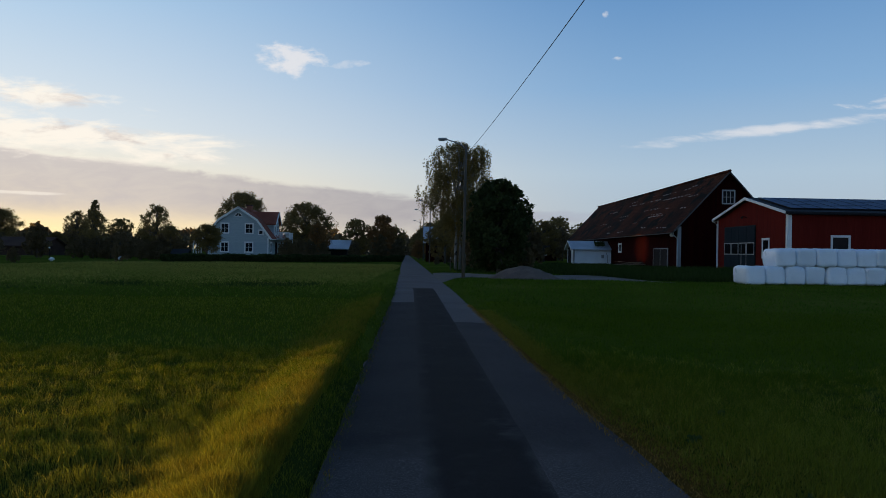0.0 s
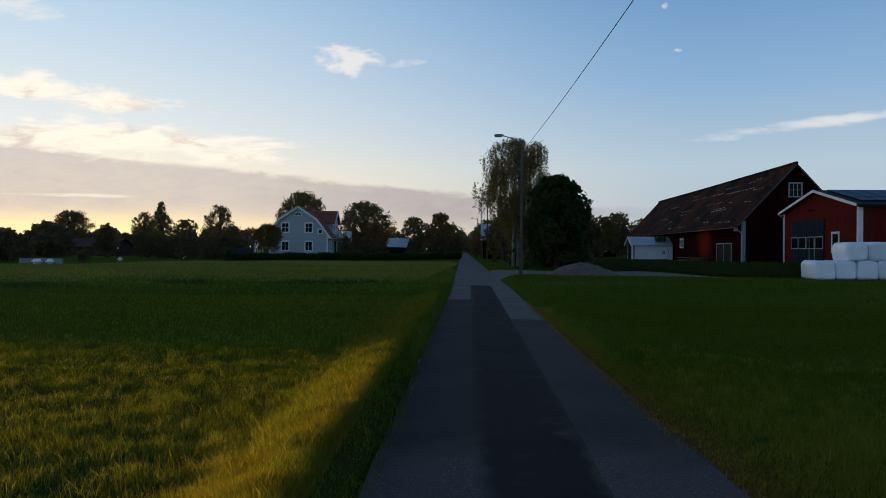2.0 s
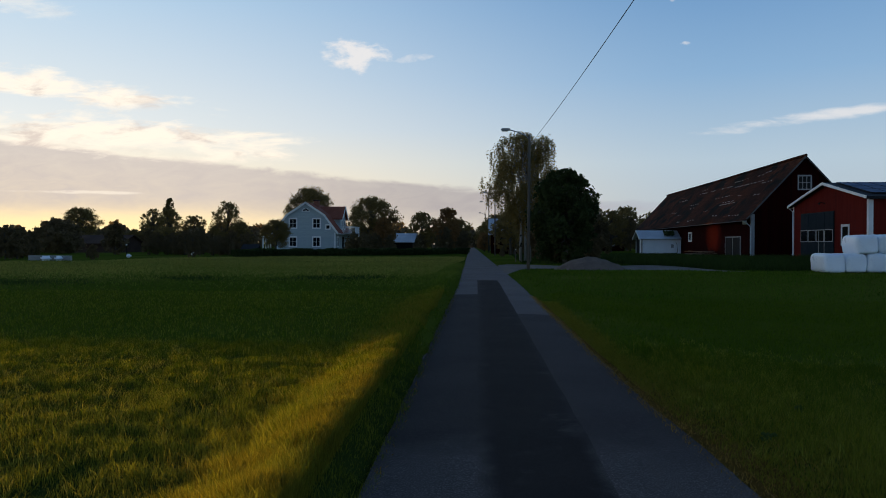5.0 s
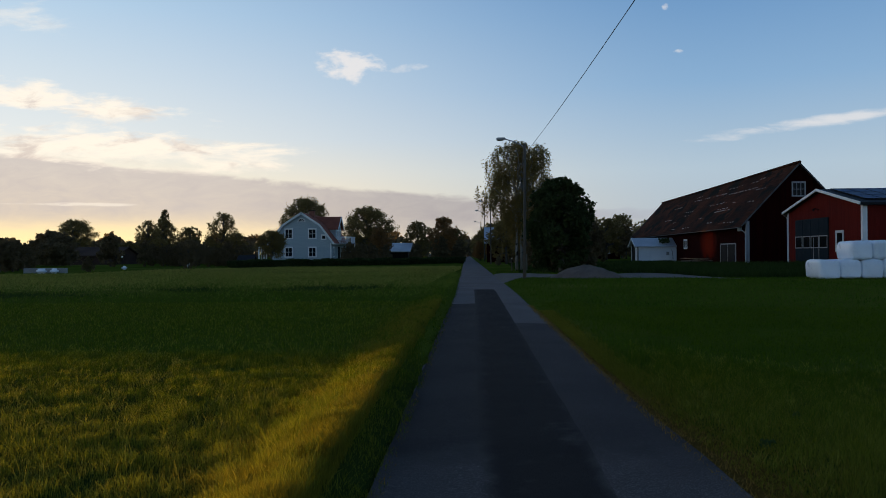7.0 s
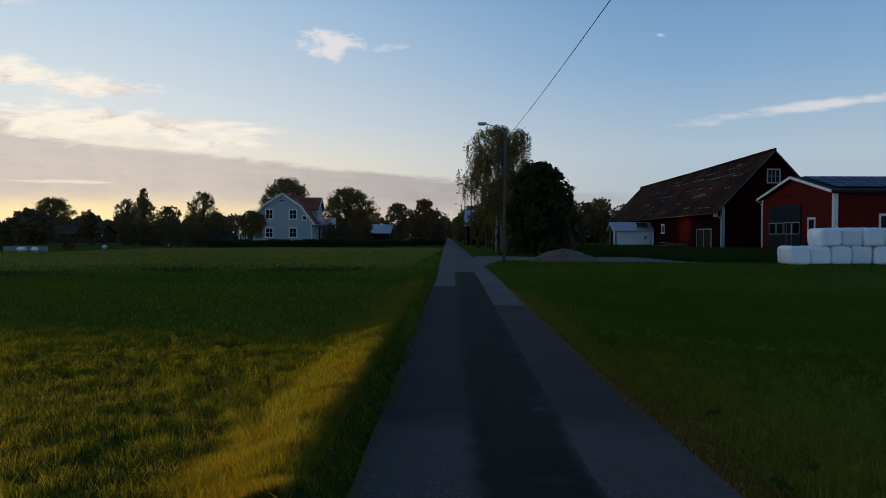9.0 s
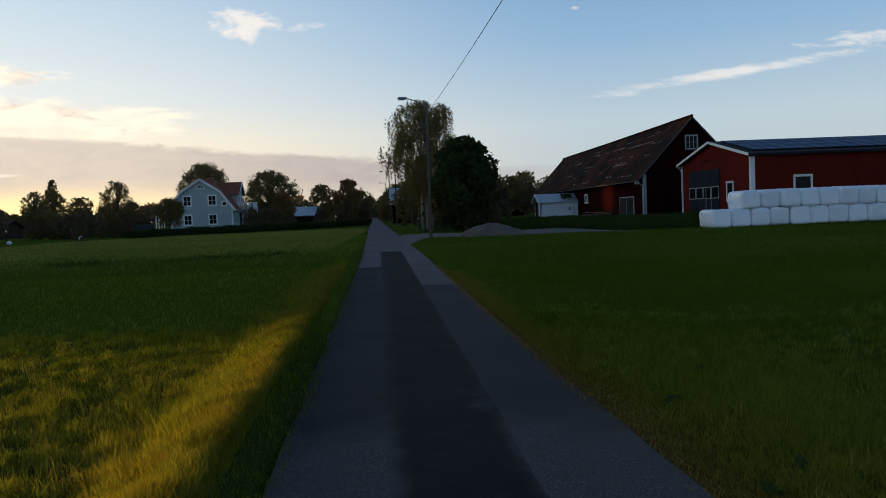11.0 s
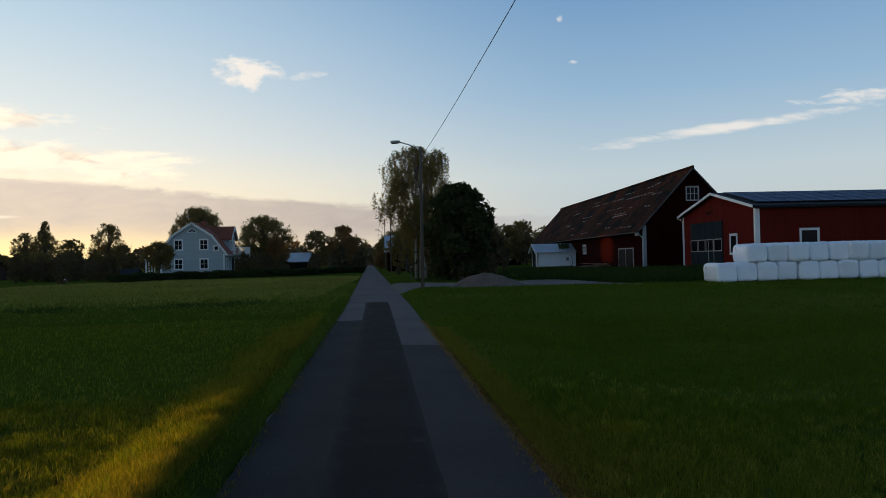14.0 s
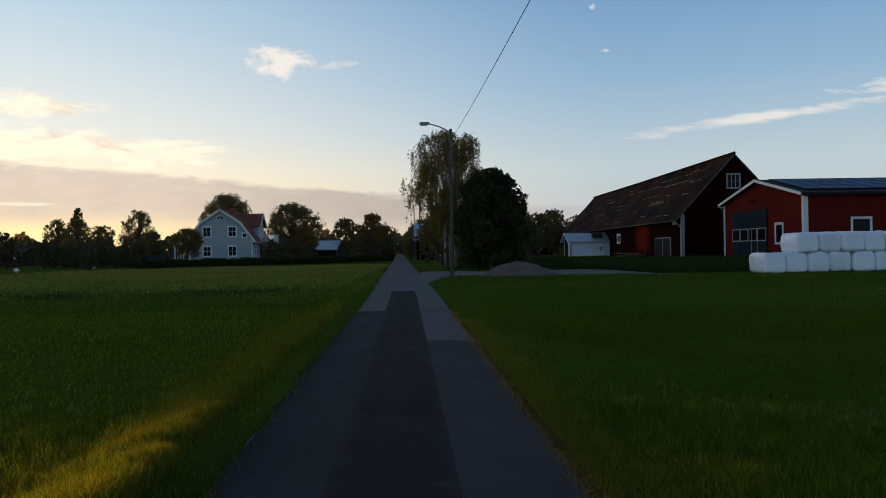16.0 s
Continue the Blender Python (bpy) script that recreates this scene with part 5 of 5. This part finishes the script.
def build_grass():
    rnd = np.random.RandomState(9)
    green = "green meadow grass with seeding blades"
    for name, k, x0, x1, y0, y1, h, w, seed in (
            ("meadow_grass_near", 540000, -6.8, 8.8, 6.3, 13.5, 0.058, 0.0031, 1),
            ("meadow_grass_middle", 190000, -14, 16, 13.5, 25, 0.052, 0.0088, 2),
            ("meadow_grass_far", 150000, -36, 34, 25, 60, 0.065, 0.026, 3)):
        x, y, off, left = scatter(rnd, k, x0, x1, y0, y1)
        thin = left | (off > 0.62 * rnd.uniform(0, 1, len(x)) * np.clip((17 - y) / 9, 0.2, 1))
        x, y, off, left = x[thin], y[thin], off[thin], left[thin]
        p = 0.6 * patchy(x, y, 0.45, 1.0) + 0.9 * patchy(x, y, 3.2, 4.0) + 0.7 * patchy(x, y, 8.5, 6.0)
        hh = h * np.clip(1.0 + np.where(left, 1.0, 1.4) * (1.0 if y0 < 13 else 0.7) * p, 0.22, np.where(left, 2.4, 1.6)) * rnd.uniform(0.5, 1.4, len(x))
        verge = np.exp(-((off - 0.55) / 0.35) ** 2)
        hh *= np.where(left, 1.0 + 0.3 * verge, 1.05)
        hh *= np.where(left, 0.6, 0.25) + np.where(left, 0.4, 0.75) * np.clip(off / np.where(left, 0.25, 0.6), 0, 1)
        wide = w * rnd.uniform(0.7, 1.4, len(x))
        chance = rnd.uniform(0, 1, len(x))
        if y0 == 25:
            west = left & (chance < np.clip((y - 24) / 14, 0.1, 1))
            blades("meadow_grass_west", x[west], y[west], hh[west], wide[west], M["west_grass"], green, 31, 1.4)
            pick, mat = ~west, M["deep_grass"]
        else:
            fresh = chance < np.clip((y - 7.5) / 6.5, 0, np.where(left, 0.6, 1))
            blades("meadow_grass_fresh", x[fresh], y[fresh], hh[fresh], wide[fresh], M["mid_grass"], green, 32 + seed, 0.75)
            pick, mat = ~fresh, M["grass"]
        blades(name, x[pick], y[pick], hh[pick], wide[pick], mat, green, seed, 0.55)
    # the same meadow round and behind
    k = 26000
    x, y = rnd.uniform(-16, 18, k), rnd.uniform(-14, 15, k)
    off = np.abs(x - np.array([road_x(v) for v in y])) - HALF
    keep = (off > 0.03) & (np.abs(x - 0.8) > 0.72 * (y - 2.0) - 0.2) | (off > 0.03) & (y < 6.0)
    x, y = x[keep], y[keep]
    blades("meadow_grass_round", x, y, 0.065 * rnd.uniform(0.5, 1.5, len(x)), np.full(len(x), 0.026), M["grass"], green, 16, 0.75)
    # dry worn grass along the lane
    x, y, off, left = scatter(rnd, 190000, -0.6, 3.6, 6, 24)
    keep = (off < np.where(left, -0.2, np.clip((13 - y) / 9, 0.10, 0.55)) * rnd.uniform(0, 1.2, len(off)) ** 1.0)
    x, y = x[keep], y[keep]
    blades("verge_grass", x, y, 0.030 * rnd.uniform(0.5, 1.7, len(x)), np.full(len(x), 0.0075), M["dry_grass"], "short dry yellow-brown grass along the lane", 4, 0.9)
    # yellowing grass that thins out away from the lane; its warm tint replaces weak sunlight
    k = 60000
    y = 6 + 16 * rnd.uniform(0, 1, k) ** 2.0
    off = np.abs(rnd.normal(0.0, 1.0, k)) * np.clip((13 - y) / 4, 0.14, 1.2) + 0.10
    x = np.array([road_x(v) + flare(v) for v in y]) + HALF + off
    blades("yellowing_grass", x, y, 0.045 * rnd.uniform(0.5, 1.5, k), np.full(k, 0.0050), M["sunlit_gold_grass"], "short yellowing grass beside the lane, tinted warm as if sunlit", 14, 0.9)
    # tall unmown grass before the farm buildings
    x, y, off, left = scatter(rnd, 46000, 8, 30, 47, 60)
    keep = (y > 48.2 + np.clip(13 - x, 0, 4)) & (x > 9.5)
    x, y = x[keep], y[keep]
    blades("tall_grass", x, y, 0.42 * rnd.uniform(0.4, 1.3, len(x)), np.full(len(x), 0.03), M["rough_grass"], "tall unmown grass before the farm buildings", 5)

    # rank grass in the yard behind the drive
    x, y = rnd.uniform(2.5, 24, 24000), rnd.uniform(56, 100, 24000)
    keep = (x < 21.5) | (y < 72) & (x < 22.5)
    x, y = x[keep], y[keep]
    blades("yard_grass", x, y, 0.14 * rnd.uniform(0.4, 1.6, len(x)), np.full(len(x), 0.06), M["rough_grass"], "rank dark grass in the farm yard", 15, 0.6)
    # seeding grass on the bank left of the lane, its gold standing in for sunlight
    k = 92000
    y = 6 + 17 * rnd.uniform(0, 1, k) ** 1.6
    off = np.abs(rnd.normal(0.26, 0.30, k)) + 0.20
    x = np.array([road_x(v) for v in y]) - HALF - off
    p = np.clip(1.0 + 0.9 * patchy(x, y, 2.6, 7.0), 0.35, 2.0)
    blades("bank_grass", x, y, 0.060 * p * np.clip((off - 0.02) / 0.2, 0.3, 1.0) * rnd.uniform(0.5, 1.4, k), np.full(k, 0.0034), M["sunlit_gold_grass"], "tall seeding grass on the lane's bank, coloured gold as if sunlit", 6, 0.5)
    # pale unmown strip across the far half of the meadow
    k = 90000
    x, y = rnd.uniform(-42, -2, k), rnd.uniform(31, 84, k)
    uncut = 35.3 + 0.42 * np.clip(x + 1.2, -20, 0) + 0.8 * np.sin(x * 0.55)
    beside = x < np.array([road_x(v) for v in y]) - HALF - 0.15
    keep = beside & ((y < 84 + (x + 27)) | (x > -27))
    keep &= (rnd.uniform(0, 1, k) < 0.3 + (y - uncut) / 13) & (y > uncut) & (x > -0.75 * y) & ((y < 56) | (x > -28.5))
    keep &= (y < 77 - (x + 25.5) * -1.49)
    x, y = x[keep], y[keep]
    blades("unmown_grass", x, y, 0.10 * (1 + 0.5 * patchy(x, y, 0.12, 2.0)) * rnd.uniform(0.4, 1.3, len(x)), np.full(len(x), 0.030), M["pale_grass"], "pale unmown grass across the far meadow", 7, 1.3)
    # dark blades along the uncut edge, painting the shaded front of the taller grass
    x = rnd.uniform(-19, -1.3, 5200)
    y = 34.6 + 0.42 * np.clip(x + 1.2, -20, 0) + 0.8 * np.sin(x * 0.55) + rnd.normal(0, 1.0, len(x))
    keep = patchy(x, y, 0.3, 9.0) > 0.02
    x, y = x[keep], y[keep]
    blades("rim_grass", x, y, 0.13 * (1 + 0.8 * patchy(x, y, 0.35, 5.0)) * rnd.uniform(0.5, 1.3, len(x)), np.full(len(x), 0.018), M["rough_grass"], "dark grass along the mown meadow's edge, painting the uncut side's shade", 18, 0.8)
    # tufts of longer blades that stand out of the turf
    cx, cy, coff, cleft = scatter(rnd, 9500, -6.5, 8.5, 6.6, 15)
    keep = (coff > np.where(cleft, 0.25, 0.30)) & (rnd.uniform(0, 1, len(cx)) < np.where(cleft, 0.65, 1.0) * np.clip((15 - cy) / 6, 0, 1))
    cx, cy, cleft = cx[keep], cy[keep], cleft[keep]
    per = 13
    x = np.repeat(cx, per) + rnd.normal(0, 0.035, len(cx) * per)
    y = np.repeat(cy, per) + rnd.normal(0, 0.035, len(cx) * per)
    tall_ = np.repeat(np.where(cleft, 0.072, 0.070) * rnd.uniform(0.6, 1.5, len(cx)), per) * rnd.uniform(0.6, 1.35, len(x))
    blades("grass_tufts", x, y, tall_, 0.0028 * rnd.uniform(0.6, 1.4, len(x)), M["long_grass"], "tufts of longer green and straw-tipped blades", 17, 0.85)
    # loose straw on the edge of the asphalt
    k = 2200
    y = rnd.uniform(6.5, 22, k)
    side = np.where(rnd.uniform(0, 1, k) < 0.75, 1, -1)
    x = np.array([road_x(v) for v in y]) + side * (HALF + rnd.normal(0.0, 0.05, k)) + np.where(side > 0, np.array([flare(v) for v in y]), 0.0)
    blades("loose_straw", x, y, np.full(k, 0.018), 0.007 * rnd.uniform(0.5, 1.5, k), M["straw"], "loose dry straw along the asphalt edge", 8, 3.0)


build_grass()


# ---- weeds, parked cars and small things ----
def build_weed(x, y, seed):
    r = np.random.RandomState(seed)
    w = thing("broadleaf_weed", x, y, ground_z(x, y), 0, "low broadleaf weed growing in the verge grass", "weed", "verge weeds")
    for i in range(14):
        a, ln = r.uniform(0, 6.28), r.uniform(0.025, 0.055)
        up = r.uniform(0.02, 0.07)
        bm = bmesh.new()
        d, q = Vector((math.cos(a), math.sin(a), 0)), Vector((-math.sin(a), math.cos(a), 0))
        rows = [[bm.verts.new(d * ln * f + q * s * ln * 0.32 * math.sin(math.pi * min(f + 0.08, 1.0)) + Vector((0, 0, up * math.sin(f * 2.2) + 0.02 * abs(s)))) for s in (-1, 0, 1)] for f in (0.0, 0.35, 0.7, 1.0)]
        for u, v in zip(rows, rows[1:]):
            for j in range(2):
                bm.faces.new((u[j], u[j + 1], v[j + 1], v[j]))
        part("leaf", bm, M["weed_leaf"], w)


for i, (x, y) in enumerate(((2.62, 6.9), (2.9, 7.15), (2.75, 8.6), (3.3, 9.6))):
    build_weed(x, y, 40 + i)


def build_sack(x, y, turn, w, seed):
    noise.seed_set(seed)
    bm = bmesh.new()
    bmesh.ops.create_cube(bm, size=1.0)
    bmesh.ops.scale(bm, vec=(w, 0.45, 0.38), verts=bm.verts)
    bmesh.ops.bevel(bm, geom=bm.edges[:], offset=0.14, segments=3, affect="EDGES")
    for v in bm.verts:
        v.co += 0.04 * noise.noise_vector(v.co * 4)
    ob = mesh_object("plastic_sack", bm, M["film"], True)
    ob.matrix_basis = pose(x, y, ground_z(x, y) + 0.17, 0, 0, turn)
    tagged(ob, "white plastic sack lying at the meadow's edge", "sack", "white sacks")
    noise.seed_set(1)


for i, (x, y, t, w) in enumerate(((-31.7, 58.7, 10, 0.75), (-30.8, 58.8, -8, 0.6), (-32.6, 73.5, 20, 0.5), (-31.5, 86, 0, 0.5))):
    build_sack(x, y, t, w, 50 + i)
low_wall = mesh_object("garden_wall", bevel_box(-1.65, 1.65, -0.14, 0.14, -0.2, 0.46, 0.02), M["plinth"])
low_wall.matrix_basis = pose(-31.8, 59.4, 0, 0, 0, -3)
tagged(low_wall, "low grey concrete garden wall at the meadow's edge", "wall")


def build_globe_lamp(x, y, h):
    g = thing("garden_lamp", x, y, ground_z(x, y), 0, "slim garden lamp post with white globe", "garden lamp")
    part("post", tube(bmesh.new(), [(0, 0, -0.1), (0, 0, h)], [0.03, 0.025], 8), M["dark_wood"], g)
    bm = bmesh.new()
    bmesh.ops.create_uvsphere(bm, u_segments=16, v_segments=10, radius=0.08)
    bmesh.ops.translate(bm, verts=bm.verts, vec=(0, 0, h + 0.075))
    part("globe", bm, M["white"], g, "white glass globe", True)


build_globe_lamp(-34.0, 76, 1.1)


def build_marker(x, y, h):
    p = thing("marker_post", x, y, ground_z(x, y), 0, "slim wooden marker post beside the lane", "post")
    part("stake", bevel_box(-0.04, 0.04, -0.04, 0.04, -0.2, h, 0.008), M["pole"], p)
    part("cap", bevel_box(-0.05, 0.05, -0.05, 0.05, h, h + 0.06, 0.01), M["white"], p)


build_marker(-7.4, 106, 1.2)
build_marker(2.2, 63.5, 0.9)


def build_planks(x, y, turn):
    """Boards left against a heap by the barn wall."""
    r = random.Random(12)
    p = thing("plank_stack", x, y, ground_z(x, y), turn, "stack of weathered grey planks on the grass by the barn", "planks")
    for i in range(7):
        bm = bevel_box(-0.11, 0.11, -1.5, 1.5, -0.022, 0.022, 0.006)
        bm.transform(Matrix.Translation((r.uniform(-0.5, 0.5), r.uniform(-0.3, 0.3), 0.10 + i * 0.055)) @ Matrix.Rotation(r.uniform(-0.12, 0.12), 4, "X") @ Matrix.Rotation(r.uniform(-0.5, 0.5), 4, "Z"))
        part("plank", bm, M["plank"], p)
    for yy in (-0.9, 0.9):
        part("bearer", bevel_box(-0.6, 0.6, yy - 0.05, yy + 0.05, -0.05, 0.075, 0.008), M["dark_wood"], p)


build_planks(20.9, 83.6, 70)


def build_climber(x0, x1, y, z, seed):
    """A climbing plant that has reached the shed's roof."""
    rnd = np.random.RandomState(seed)
    k = 420
    c = np.stack([rnd.uniform(x0, x1, k), y + rnd.normal(0, 0.35, k), np.zeros(k)], 1)
    c[:, 2] = z + 0.62 * (c[:, 1] - y) * 0.65 + np.abs(rnd.normal(0, 0.06, k))
    plant = thing("climbing_plant", 0, 0, 0, 0, "dark climbing plant spreading over the shed roof", "plant")
    ob = new("foliage", leaf_mesh("foliage", c, rnd.uniform(0.05, 0.12, k), M["dark_leaf"], rnd))
    ob.parent = plant
    part("stem", tube(bmesh.new(), [(x1 + 0.2, 97.7, 0.1), (x1 + 0.1, 97.75, 1.4), (x1 - 0.2, y, z)], [0.03, 0.025, 0.01], 6), M["bark"], plant)


build_climber(20.3, 21.5, 98.9, 2.75, 61)
